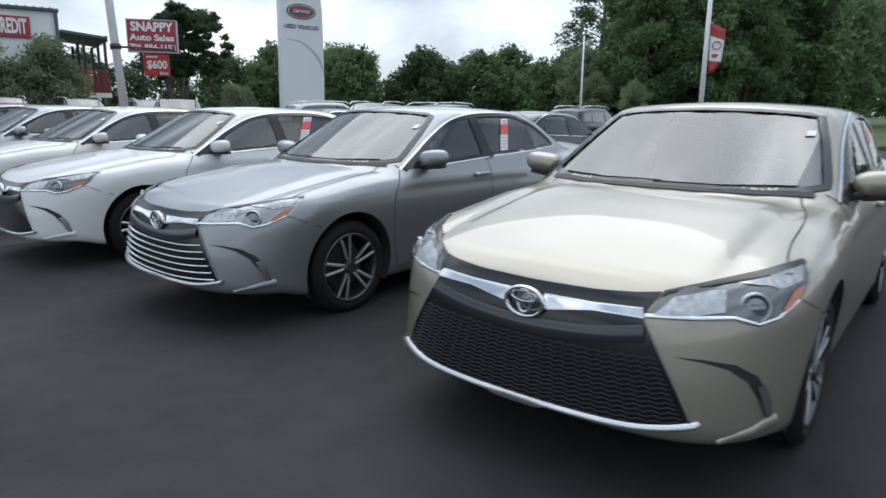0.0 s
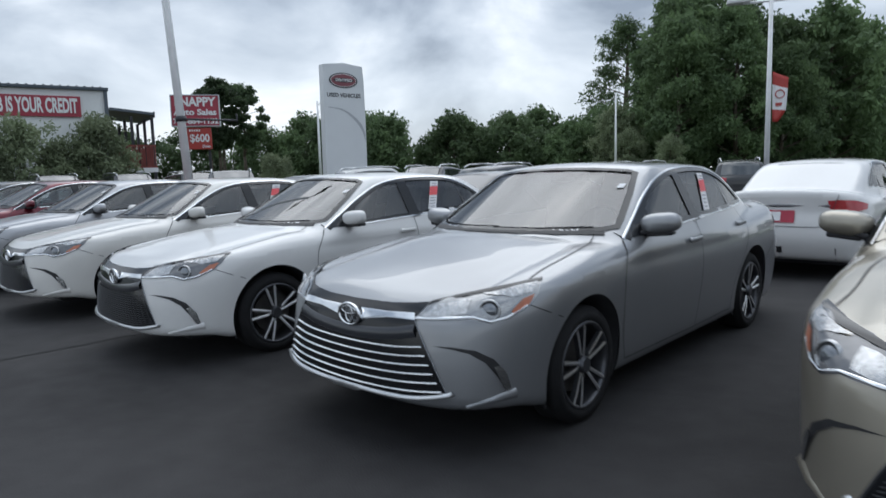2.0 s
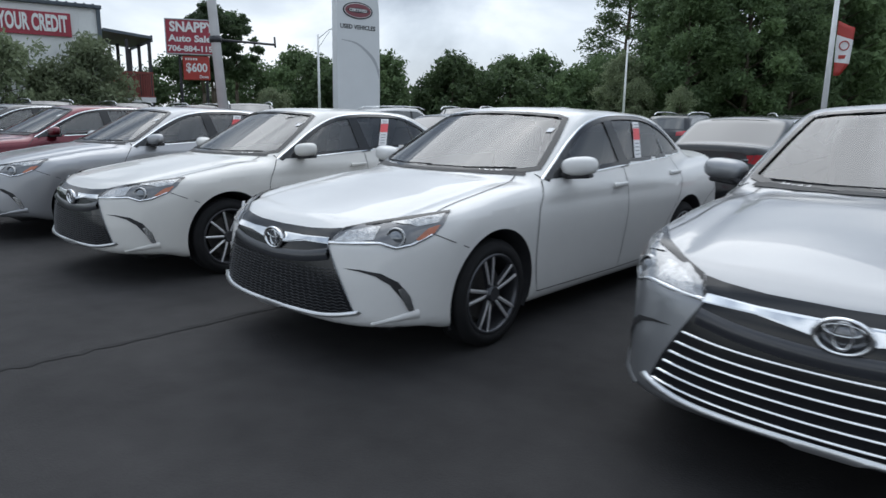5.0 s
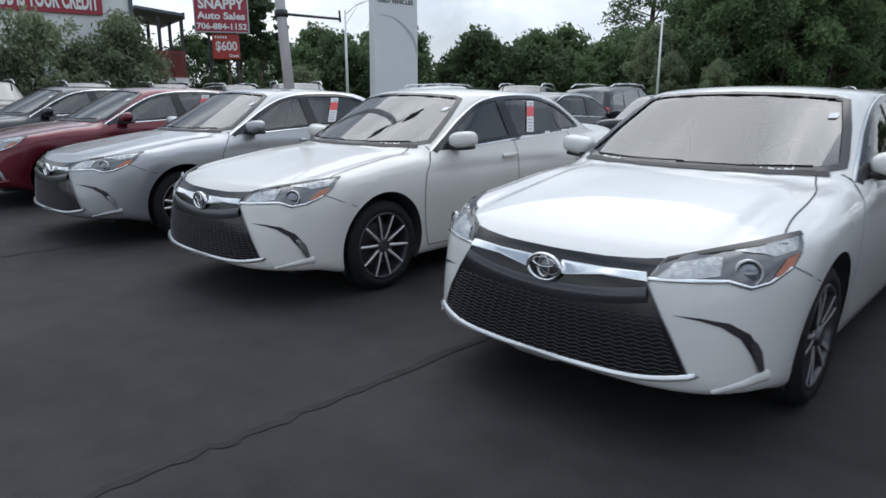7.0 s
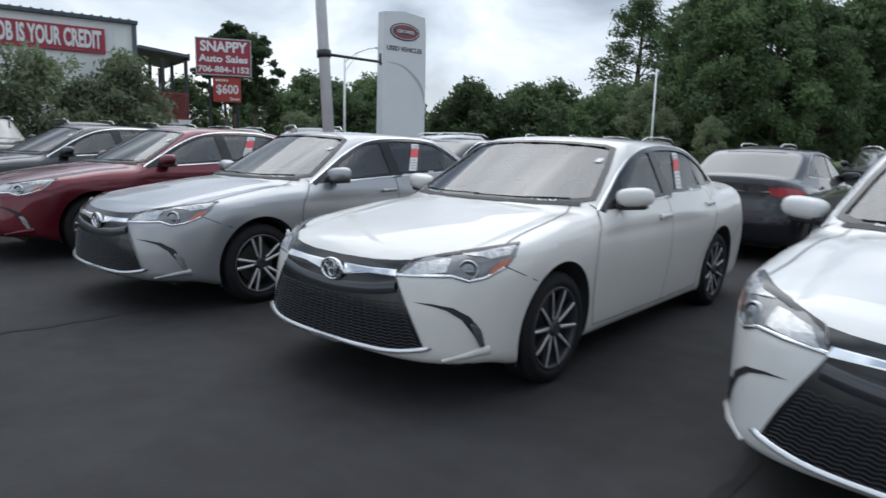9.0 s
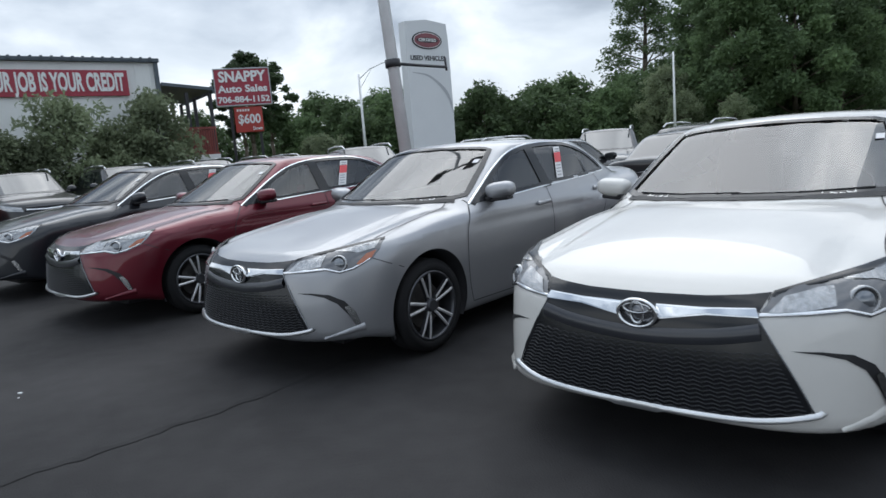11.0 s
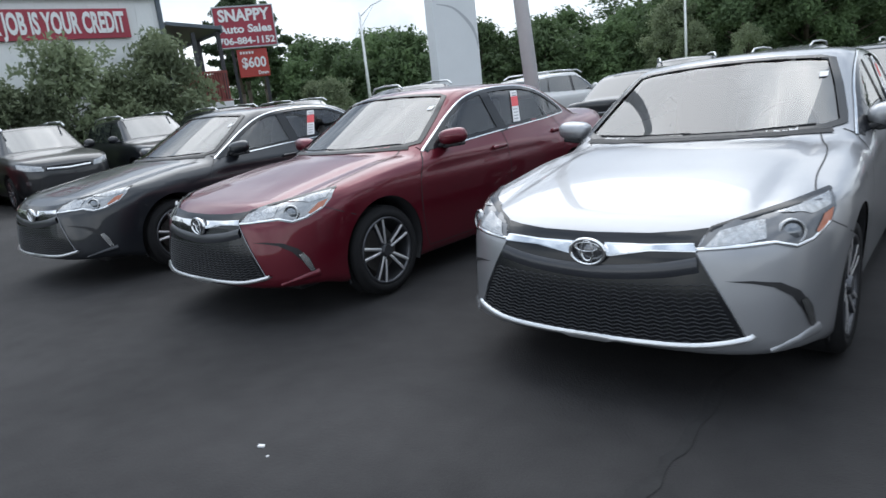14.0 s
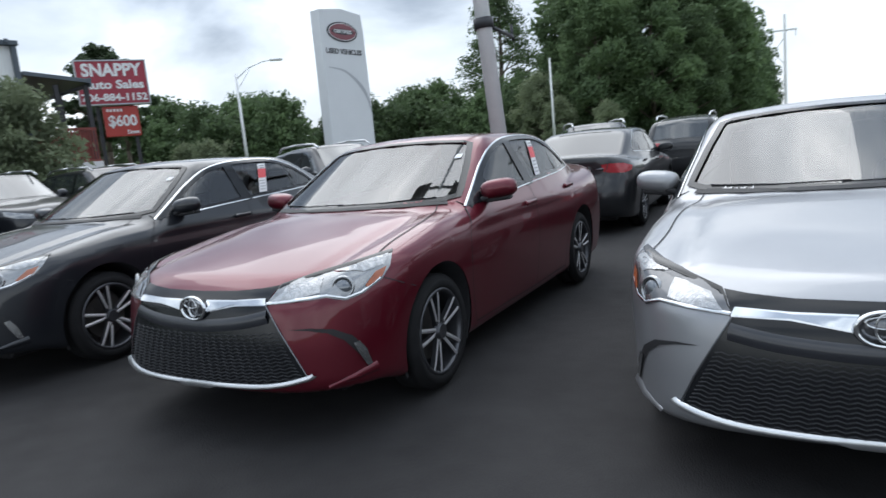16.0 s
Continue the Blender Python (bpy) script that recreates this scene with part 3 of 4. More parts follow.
    wing = joined(front.patch([(.07, .710), (.26, .715), (.44, .726), (.452, .704), (.266, .702), (.07, .668)], .012, .03))
    wing = joined(wing, front.ribbon([(.07, .714), (.26, .716), (.44, .724)], .010, .008), front.ribbon([(.07, .668), (.266, .700), (.452, .704)], .008, .008))
    pair("grille_wing", wing, CHROME)
    part("grille_bar", front.ribbon(smooth_line([(-.46, .650), (-.28, .617), (0, .598), (.28, .617), (.46, .650)], 5), .062, .006, False, 0, .016), BAR_DARK)
    pair("grille_edge", front.ribbon([(.447, .700), (.515, .588), (.580, .473), (.634, .356)], .007, .006, False, 0, .004), DARK_CHROME)
    lip = smooth_line([(-.66, .366), (-.63, .350), (-.457, .320), (-.19, .309), (0, .307), (.19, .309), (.457, .320), (.63, .350), (.66, .366)], 4)
    part("grille_lip", front.ribbon(lip, .026, .006, False, 0, .022), SATIN)
    # badge ring with plain ovals
    bm = bmesh.new()
    cz = .686
    by = front.put(0, cz, 0)[1]
    def oval(a, b, dz, rad, n=32):
        ring = []
        for i in range(n):
            t = 2 * math.pi * i / n
            for j in range(6):
                q = 2 * math.pi * j / 6
                k = 1 + rad / max(a, b) * math.cos(q)
                ring.append(bm.verts.new((a * k * math.cos(t), by - .022 - rad * math.sin(q), cz + dz + b * k * math.sin(t))))
        for i in range(n):
            for j in range(6):
                p, r = i * 6, ((i + 1) % n) * 6
                bm.faces.new([ring[p + j], ring[r + j], ring[r + (j + 1) % 6], ring[p + (j + 1) % 6]])
    oval(.082, .057, 0, .010)
    oval(.028, .046, .004, .007, 24)
    oval(.056, .020, .022, .007, 24)
    bmesh.ops.recalc_face_normals(bm, faces=bm.faces)
    out.append(("badge", bm_mesh("sedan_badge", bm, CHROME, True), False))
    bm = bmesh.new()
    bmesh.ops.create_cone(bm, cap_ends=True, segments=32, radius1=1, radius2=.95, depth=.02, matrix=pose(0, by - .008, cz, 90, 0, 0) @ Matrix.Diagonal((.08, .056, 1, 1)))
    out.append(("badge_plate", bm_mesh("sedan_badge_plate", bm, DARK_CHROME, True), False))
    # headlights
    hl = [(-.128, .703), (-.045, .783), (.09, .813), (.30, .845), (.495, .868), (.475, .805), (.43, .752), (.335, .706), (.25, .690), (.165, .715), (.03, .710)]
    pair("headlight", settled(lamp.patch(hl, .004, .03), -.004), LAMP_DARK)
    pair("headlight_rim", lamp.ribbon(hl[:5], .012, .006, False, -.004, .002), BLACK_GLOSS)
    pair("headlight_reflector", lamp.patch([(-.092, .716), (-.02, .770), (.10, .794), (.155, .798), (.135, .738), (.04, .724)], .007, .02), LAMP_CHROME)
    pair("headlight_edge", lamp.ribbon([(-.118, .708), (.03, .717), (.165, .722), (.25, .699), (.325, .712), (.42, .757)], .011, .008, False, 0, .004), CHROME)
    pair("headlight_trim", lamp.patch([(.21, .820), (.33, .838), (.472, .857), (.445, .817), (.345, .800), (.31, .812)], .007, .02), LAMP_CHROME)
    pair("headlight_amber", lamp.patch([(.40, .79), (.455, .806), (.43, .765), (.36, .725), (.345, .738)], .008, .02), AMBER)
    c = lamp.put(.245, .752, -.006)
    nrm = Vector((.55, -.80, .15)).normalized()
    bm = bmesh.new()
    m = Matrix.Translation(c) @ nrm.to_track_quat("Z", "Y").to_matrix().to_4x4()
    bmesh.ops.create_uvsphere(bm, u_segments=20, v_segments=10, radius=.042, matrix=m @ Matrix.Diagonal((1, 1, .45, 1)))
    lens = bm_mesh("lens", bm)
    lv = [tuple(v.co) for v in lens.vertices]
    lf = [tuple(p.vertices) for p in lens.polygons]
    pair("headlight_lens", (lv, lf), LENS)
    rv, rf = lathe([(.041, .0), (.044, .014), (.052, .015), (.056, .0)], 24)
    rv = [tuple(m @ Vector((p[1], p[2], p[0]))) for p in rv]
    pair("headlight_ring", (rv, rf), LAMP_CHROME)
    # fog lamps; black crescents stand in for shade in the body-coloured pockets; lower corners
    fog = [(-.03, .586), (.07, .584), (.18, .567), (.265, .519), (.322, .44), (.345, .352), (.325, .352), (.280, .43), (.225, .505), (.15, .552), (.07, .573)]
    pair("fog_pocket", lamp.patch(fog, .003, .02), BLACK_PLASTIC)
    pair("fog_lamp", lamp.patch([(.262, .482), (.290, .488), (.318, .445), (.340, .36), (.316, .356), (.285, .425)], .009, .015), LAMP_CHROME)
    pair("bumper_blade", lamp.ribbon([(.13, .300), (.25, .318), (.365, .335)], lambda t: .008 + .046 * t, .004, False, 0, .016), None, True)
    # lower side sill shade and tail
    part("bumper_skirt", joined(front.ribbon(smooth_line([(-.42, .268), (-.2, .262), (0, .260), (.2, .262), (.42, .268)], 5), .03, .002)), BLACK_PLASTIC)
    tl = [(.44, .965), (.53, .975), (.66, .965), (.79, .92), (.77, .86), (.66, .835), (.53, .85), (.46, .87)]
    tl = [(-1.80 + (x - .34) * 1.33, z) for x, z in tl]
    pair("tail_lamp", tail.patch(tl, .006, .03), TAIL)
    part("tail_bar", back.ribbon([(-.52, .905), (0, .905), (.52, .905)], .035, .005, False, 0, .008), DARK_CHROME)
    part("trunk_gap", joined(back.ribbon(smooth_line([(-.60, 1.03), (-.52, .80), (-.46, .665), (0, .655), (.46, .665), (.52, .80), (.60, 1.03)], 4), .008, .006)), SEAM)
    part("plate", back.patch([(-.155, .70), (.155, .70), (.155, .85), (-.155, .85)], .012, .05), PLATE_RED)
    part("plate_panel", back.patch([(0.0, .72), (.13, .72), (.13, .83), (0.0, .83)], .015, .05), STICKER)
    part("bumper_diffuser", back.ribbon([(-.6, .34), (0, .34), (.6, .34)], .14, .003), BLACK_PLASTIC)
    # paper on the glass
    part("window_sticker", left.patch([(1.985, 1.362), (2.10, 1.362), (1.945, 1.085), (1.83, 1.085)], .004, .03), STICKER)
    part("sticker_band", joined(left.patch([(1.955, 1.31), (2.07, 1.31), (2.02, 1.222), (1.908, 1.222)], .0065, .03)), STICKER_RED)
    for k in range(4):
        part("sticker_print", left.ribbon([(1.86 + k * .016, 1.11 + k * .028), (1.935 + k * .016, 1.11 + k * .028)], .007, .0065), PRINT)
    for k in range(2):
        part("sticker_print", left.ribbon([(1.985 + k * .012, 1.318 + k * .022), (2.06 + k * .012, 1.318 + k * .022)], .008, .0065), PRINT)
    part("inspection_tag", pane.patch([on_pane(x, z) for x, z in ((.56, 1.285), (.60, 1.285), (.597, 1.312), (.557, 1.312))], .003, .03), STICKER)
    part("wiper", joined(front.ribbon([(-.62, 1.046), (-.3, 1.044), (.02, 1.048)], .005, .006, False, 0, .006), front.ribbon([(-.02, 1.042), (.3, 1.043), (.62, 1.05)], .005, .006, False, 0, .006)), BLACK_PLASTIC)
    # mirrors
    for s in (1, -1):
        bm = bmesh.new()
        bmesh.ops.create_uvsphere(bm, u_segments=20, v_segments=12, radius=1, matrix=Matrix.Identity(4))
        for v in bm.verts:
            v.co = pose(s * .945, .80, 1.072, 0, s * -5, s * 14) @ Vector([math.copysign(abs(c) ** .72, c) * k for c, k in zip(v.co, (.125, .085, .064))])
        for v in bm.verts:
            if v.co.y > .82:
                v.co.y = .82 + (v.co.y - .82) * .25
        out.append(("mirror", bm_mesh("sedan_mirror", bm, PAINT_WHITE, True), True))
        bm = bmesh.new()
        add_box(bm, s * .84, .77, 1.005, .12, .09, .035, .012, 0, s * -20, 0)
        add_box(bm, s * .94, .80, 1.005, .17, .10, .03, .012, 0, s * -5, s * 12)
        out.append(("mirror_foot", bm_mesh("sedan_mirror_foot", bm, BLACK_PLASTIC), False))
    # door handles
    for s in (1, -1):
        for y, z in ((1.47, .905), (2.50, .945)):
            bm = bmesh.new()
            x = left.put(y, z, 0)[0]
            add_box(bm, s * (x + .018), y, z, .022, .20, .032, .010, 1.5, 0, 0, 3)
            add_box(bm, s * (x + .004), y - .06, z, .03, .05, .036, .008)
            out.append(("door_handle", bm_mesh("sedan_handle", bm, PAINT_WHITE, True), True))
    # cabin
    bm = bmesh.new()
    add_box(bm, 0, 1.75, .50, 1.5, 2.7, .06)
    add_box(bm, 0, .60, .90, 1.40, .42, .16, .05)
    add_box(bm, 0, 3.05, 1.00, 1.3, .5, .05, .02)
    add_box(bm, 0, 1.7, .68, 1.52, 2.6, .30, .05)
    for x in (-.37, .37):
        add_box(bm, x, 1.58, .74, .48, .5, .16, .06)
        add_box(bm, x, 1.86, 1.02, .46, .14, .62, .06, -14)
        add_box(bm, x, 1.97, 1.34, .25, .09, .15, .04, -8)
    add_box(bm, 0, 2.62, 1.0, 1.2, .16, .55, .06, -18)
    for x in (-.35, .35):
        add_box(bm, x, 2.68, 1.20, .24, .08, .12, .03, -10)
    v, f = lathe([(.175, 0), (.185, .012), (.195, 0), (.185, -.012), (.175, 0)], 24)
    vs = [bm.verts.new(pose(.37, 1.02, .98, 0, 0, 90) @ Matrix.Rotation(radians(25), 4, "Y") @ Vector(p)) for p in v]
    for g in f:
        bm.faces.new([vs[i] for i in g])
    add_box(bm, .37, 1.0, .97, .30, .03, .05, .01, -25)
    add_box(bm, 0, 1.16, 1.36, .22, .03, .06, .015)
    out.append(("interior", bm_mesh("sedan_interior", bm, CABIN), False))
    bm = bmesh.new()
    add_box(bm, 0, 1.5, .24, 1.3, 4.3, .1, .03)
    out.append(("underbody", bm_mesh("sedan_underbody", bm, BLACK_PLASTIC), False))
    # chrome slats for the plain trim, mesh for the sport trim
    slats, mesh = [], []
    for k in range(6):
        z = .565 - k * .042
        wx = .50 + (.578 - z) * .50
        slats.append(front.ribbon(smooth_line([(-wx, z + .012), (-.3, z - .008), (0, z - .016), (.3, z - .008), (wx, z + .012)], 5), .011, .006, False, 0, .014))
    for k in range(15):
        z = .572 - k * .0165
        wx = .505 + (.578 - z) * .50
        n = 44
        mesh.append(front.ribbon([(wx * (2 * i / n - 1), z - .018 * (1 - (2 * i / n - 1) ** 2) + (.004 if i % 2 else -.004)) for i in range(n + 1)], .005, .003, False, 0, .005))
    sport = ("grille_mesh", mesh_of("sedan_grille_mesh", *joined(*mesh), GRILLE), False)
    plain = ("grille_slats", mesh_of("sedan_grille_slats", *joined(*slats), CHROME), False)
    CP, CQ = skin(sedan_shape, .05, (-1.0175, -1.06, .12), (1.0176, 3.96, 1.53))
    CP, CQ = cut_body(CP, CQ, cuts, arches, .390, .05, sedan_shape)
    coarse = ("body", mesh_of("sedan_body_far", CP, [tuple(map(int, q)) for q in CQ], PAINT_WHITE), True)
    return out, sport, plain, coarse


def place_parts(root, parts, paint):
    for name, me, painted in parts:
        ob = link(new(name, me), root)
        if painted:
            ob.data = me
            if not me.materials:
                me.materials.append(PAINT_WHITE)
            ob.material_slots[0].link = "OBJECT"
            ob.material_slots[0].material = paint
        elif name == "headlight" and paint in (PAINT_GREY, PAINT_RED, PAINT_BLACK):
            ob.material_slots[0].link = "OBJECT"
            ob.material_slots[0].material = LAMP_BRIGHT


def wheels(root, rim, base, R=.333, x=.876):
    for y in (0, base):
        for s in (1, -1):
            w = link(new("wheel", rim), root)
            w.matrix_basis = pose(s * x, y, R, 20 * y + 13, 0, 0 if s > 0 else 180)
            link(new("tyre", TYRE), w)


def vehicle(name, parts, paint, rim, base, m, label, category, group, x=.876):
    root = new(name)
    root.empty_display_size = .3
    root.matrix_basis = m
    place_parts(root, parts, paint)
    wheels(root, rim, base, x=x)
    return tagged(root, label, category, group)


def suv_parts():
    h = .07
    P, Q = skin(suv_shape, h, (-1.02, -1.0, .15), (1.0201, 3.75, 1.76))
    tree = BVHTree.FromPolygons([tuple(p) for p in P], [tuple(int(i) for i in q) for q in Q])
    front, back, left = Cast(tree, (0, 1, 0), (1, 0, 0)), Cast(tree, (0, -1, 0), (1, 0, 0)), Cast(tree, (-1, 0, 0), (0, 1, 0))
    lamp, tail = Cast(tree, (-.55, .835, 0), (.835, .55, 0)), Cast(tree, (-.55, -.835, 0), (.835, -.55, 0))
    BP, BQ = cut_body(P, Q, [], ((0, .35), (2.66, .35)), .40, h, suv_shape)
    out = [("body", mesh_of("suv_body", BP, [tuple(map(int, q)) for q in BQ], PAINT_WHITE), True)]

    def part(name, geo, mat, painted=False):
        out.append((name, mesh_of("suv_" + name, geo[0], geo[1], mat), painted))
    def pair(name, geo, mat):
        part(name, geo, mat)
        part(name, flip(geo), mat)
    part("windshield", front.patch([(-.66, 1.14), (0, 1.15), (.66, 1.14), (.55, 1.57), (0, 1.59), (-.55, 1.57)], .004, .06), GLASS_SHUT)
    part("rear_window", back.patch([(-.62, 1.14), (.62, 1.14), (.54, 1.55), (-.54, 1.55)], .004, .06), GLASS_SHUT)
    sg = [(.60, 1.07), (1.05, 1.42), (1.3, 1.53), (2.2, 1.55), (2.9, 1.50), (3.25, 1.30), (3.3, 1.17), (2.0, 1.10)]
    pair("side_window", left.patch(sg, .004, .06), GLASS_SHUT)
    pair("window_pillar", left.ribbon([(1.58, 1.08), (1.55, 1.54)], .09, .007), BLACK_GLOSS)
    pair("window_pillar", left.ribbon([(2.6, 1.12), (2.5, 1.53)], .07, .007), BLACK_GLOSS)
    part("grille_panel", front.patch([(-.40, .83), (.40, .83), (.44, .74), (.0, .70), (-.44, .74)], .006, .04), BLACK_GLOSS)
    part("lower_grille", front.patch([(-.52, .62), (.52, .62), (.60, .40), (-.60, .40)], .006, .05), BLACK_PLASTIC)
    part("grille_bar", front.ribbon([(-.40, .775), (0, .755), (.40, .775)], .04, .01, False, 0, .012), CHROME)
    pair("headlight", lamp.patch([(-.1, .74), (-.06, .83), (.2, .88), (.42, .92), (.40, .84), (.2, .77)], .006, .03), LAMP_CHROME)
    pair("fog_lamp", lamp.patch([(.16, .50), (.26, .50), (.26, .58), (.16, .58)], .006, .03), LAMP_DARK)
    pair("tail_lamp", tail.patch([(-1.62, .92), (-1.60, 1.05), (-1.2, 1.10), (-1.18, .96)], .006, .04), TAIL)
    part("bumper_skirt", joined(front.ribbon([(-.6, .30), (0, .29), (.6, .30)], .10, .004), back.ribbon([(-.6, .36), (0, .36), (.6, .36)], .18, .004)), BLACK_PLASTIC)
    for yc in (0, 2.66):
        pair("arch_trim", arch_liner(yc, .35, .40, .905, .6, left), BLACK_PLASTIC)
    for s in (1, -1):
        bm = bmesh.new()
        line = [(s * .60, .95, 1.60), (s * .60, 1.15, 1.685), (s * .60, 2.0, 1.71), (s * .60, 2.8, 1.685), (s * .58, 3.05, 1.60)]
        for a, b in zip(line, line[1:]):
            add_tube(bm, a, b, .022, n=8)
        out.append(("roof_rail", bm_mesh("suv_roof_rail", bm, SATIN, True), False))
    for s in (1, -1):
        bm = bmesh.new()
        bmesh.ops.create_uvsphere(bm, u_segments=14, v_segments=8, radius=1, matrix=pose(s * .99, .80, 1.16) @ Matrix.Diagonal((.12, .07, .09, 1)))
        add_box(bm, s * .90, .78, 1.11, .12, .06, .05, .01)
        out.append(("mirror", bm_mesh("suv_mirror", bm, PAINT_WHITE, True), True))
    bm = bmesh.new()
    add_box(bm, 0, 1.4, .30, 1.3, 4.0, .12, .03)
    out.append(("underbody", bm_mesh("suv_underbody", bm, BLACK_PLASTIC), False))
    return out


# ---------------------------------------------------------------- ground
def ground_sheet():
    xs = [-1500, -400, -120, -60] + [-40 + .8 * i for i in range(76)] + [40, 120, 400, 1500]
    ys = [-1500, -300, -60, -20, -8, -4, 0, 4, 8, 14, 22, 34, 60, 120, 400, 1500]
    V = [(x, y, ground_z(x)) for x in xs for y in ys]
    n = len(ys)
    F = [(i * n + j, (i + 1) * n + j, (i + 1) * n + j + 1, i * n + j + 1) for i in range(len(xs) - 1) for j in range(n - 1)]
    return tagged(new("ground", mesh_of("ground", V, F, ASPHALT)), "dark worn asphalt of the car lot", "ground", "", "structure")


def verge(name, pts, h):
    """Grass bank beyond the lot, with a kerb-high edge."""
    bm = bmesh.new()
    vs = [bm.verts.new((x, y, ground_z(x) - .05)) for x, y in pts]
    f = bm.faces.new(vs)
    r = bmesh.ops.extrude_face_region(bm, geom=[f])
    for v in r["geom"]:
        if isinstance(v, bmesh.types.BMVert):
            v.co.z += h + .05
    bmesh.ops.recalc_face_normals(bm, faces=bm.faces)
    return tagged(new(name, bm_mesh(name, bm, GRASS)), "rough green grass beyond the asphalt lot", "grass", "", "structure")


def tar_seam(pts, width):
    rnd = random.Random(len(pts))
    P = smooth_line(pts, 10)
    V, F = [], []
    for i, p in enumerate(P):
        a, b = P[max(i - 1, 0)], P[min(i + 1, len(P) - 1)]
        d = (b - a).normalized()
        n = Vector((-d[1], d[0]))
        o = rnd.uniform(-.02, .02)
        w = width * rnd.uniform(.4, 1.2)
        for s in (-.5, .5):
            q = p + n * (s * w + o)
            V.append((q[0], q[1], ground_z(q[0]) + .004))
    for i in range(len(P) - 1):
        F.append((i * 2, i * 2 + 2, i * 2 + 3, i * 2 + 1))
    return tagged(new("tar_seam", mesh_of("tar_seam", V, F, TAR)), "dark sealed crack across the asphalt", "crack", "", "structure")


# ---------------------------------------------------------------- trees
def leaf_cloud(rnd, blobs, count, size):
    """Many small folded leaf clumps spread through the shells of uneven blobs."""
    V, F = [], []
    weights = [r ** 2 for _, r, _ in blobs]
    for _ in range(count):
        c, r, sq = rnd.choices(blobs, weights)[0]
        d = Vector((rnd.gauss(0, 1), rnd.gauss(0, 1), rnd.gauss(0, 1))).normalized()
        k = r * (1.34 - .95 * rnd.random() ** .75) * (1 + .18 * noise.noise(d * 2.3 + c * .7))
        p = c + Vector((d.x * k, d.y * k, d.z * k * sq))
        s = size * rnd.uniform(.5, 1.35)
        n = (d * .35 + Vector((rnd.gauss(0, 1), rnd.gauss(0, 1), abs(rnd.gauss(0, 1))))).normalized()
        u = n.orthogonal().normalized()
        u.rotate(Matrix.Rotation(rnd.uniform(0, 6.28), 3, n))
        w = n.cross(u)
        i = len(V)
        V += [p - u * s, p - w * s * .6 + n * s * .2, p + u * s * .9 + w * s * .5]
        F += [(i, i + 1, i + 2)]
    return V, F


def tree(name, seed, height, spread, leaf, count, size, trunk_h=.25, crown="broad", label=""):
    rnd = random.Random(seed)
    root = new(name)
    bm = bmesh.new()
    lean = Vector((rnd.uniform(-.03, .03), rnd.uniform(-.03, .03), 1))
    top = lean * height * .86
    r0 = height * .018
    last = Vector((0, 0, -.1))
    for i in range(1, 6):
        p = lean * (height * .86 * i / 5) + Vector((rnd.uniform(-.1, .1), rnd.uniform(-.1, .1), 0))
        add_tube(bm, last, p, r0 * (1 - .16 * (i - 1)), r0 * (1 - .16 * i), 8)
        last = p
    blobs = []
    n = {"broad": 34, "airy": 44, "pine": 18}[crown]
    for i in range(n):
        t = trunk_h + (1 - trunk_h) * (i + .5) / n
        a = i * 2.4 + rnd.uniform(-.5, .5)
        prof = math.sin(math.pi * min(1, .22 + .78 * (t - trunk_h) / (1 - trunk_h))) ** .7 if crown != "pine" else (1.0 if t > .6 else .5) * (1 - .35 * (t > .9))
        rr = spread * prof * rnd.uniform(.55, 1.0)
        base = lean * (height * max(t - .12, trunk_h * .8))
        tip = lean * (height * t * .93) + Vector((math.cos(a) * rr, math.sin(a) * rr, 0))
        add_tube(bm, base, tip, r0 * .42 * (1.15 - t), r0 * .1, 6)
        br = spread * rnd.uniform(.20, .40) * {"pine": .8, "airy": .95}.get(crown, 1)
        blobs.append((tip, br, .5 if crown == "pine" else .75))
        blobs.append((tip + Vector((rnd.uniform(-1, 1), rnd.uniform(-1, 1), rnd.uniform(-.4, .8))) * br, br * .6, .8))
    blobs.append((top, spread * .4, .9))
    link(new("trunk", bm_mesh(name + "_trunk", bm, BARK, True)), root)
    v, f = leaf_cloud(rnd, blobs, count, size)
    crown_ob = link(new("crown", mesh_of(name + "_crown", v, f, leaf, False)), root)
    return tagged(root, label, "tree", "trees round the lot")


# ---------------------------------------------------------------- signs and poles
def words(parent, text, size, mat, m, bold=.012, width=None, depth=.01):
    cu = bpy.data.curves.new("lettering", "FONT")
    cu.body, cu.size, cu.align_x, cu.align_y, cu.extrude, cu.offset = text, size, "CENTER", "CENTER", depth, bold
    cu.materials.append(mat)
    cu.resolution_u = 3
    ob = link(new("lettering", cu), parent)
    bpy.context.view_layer.update()
    sx = width / max(ob.dimensions.x, .01) if width else 1
    ob.matrix_basis = m @ Matrix.Diagonal((sx, 1, 1, 1))
    return ob


def board(name, w, h, d, mat, rim, bevel=.03):
    """Flat sign box that faces -y, its rim a little proud."""
    bm = bmesh.new()
    add_box(bm, 0, 0, 0, w, d, h, bevel)
    return bm_mesh(name, bm, mat)


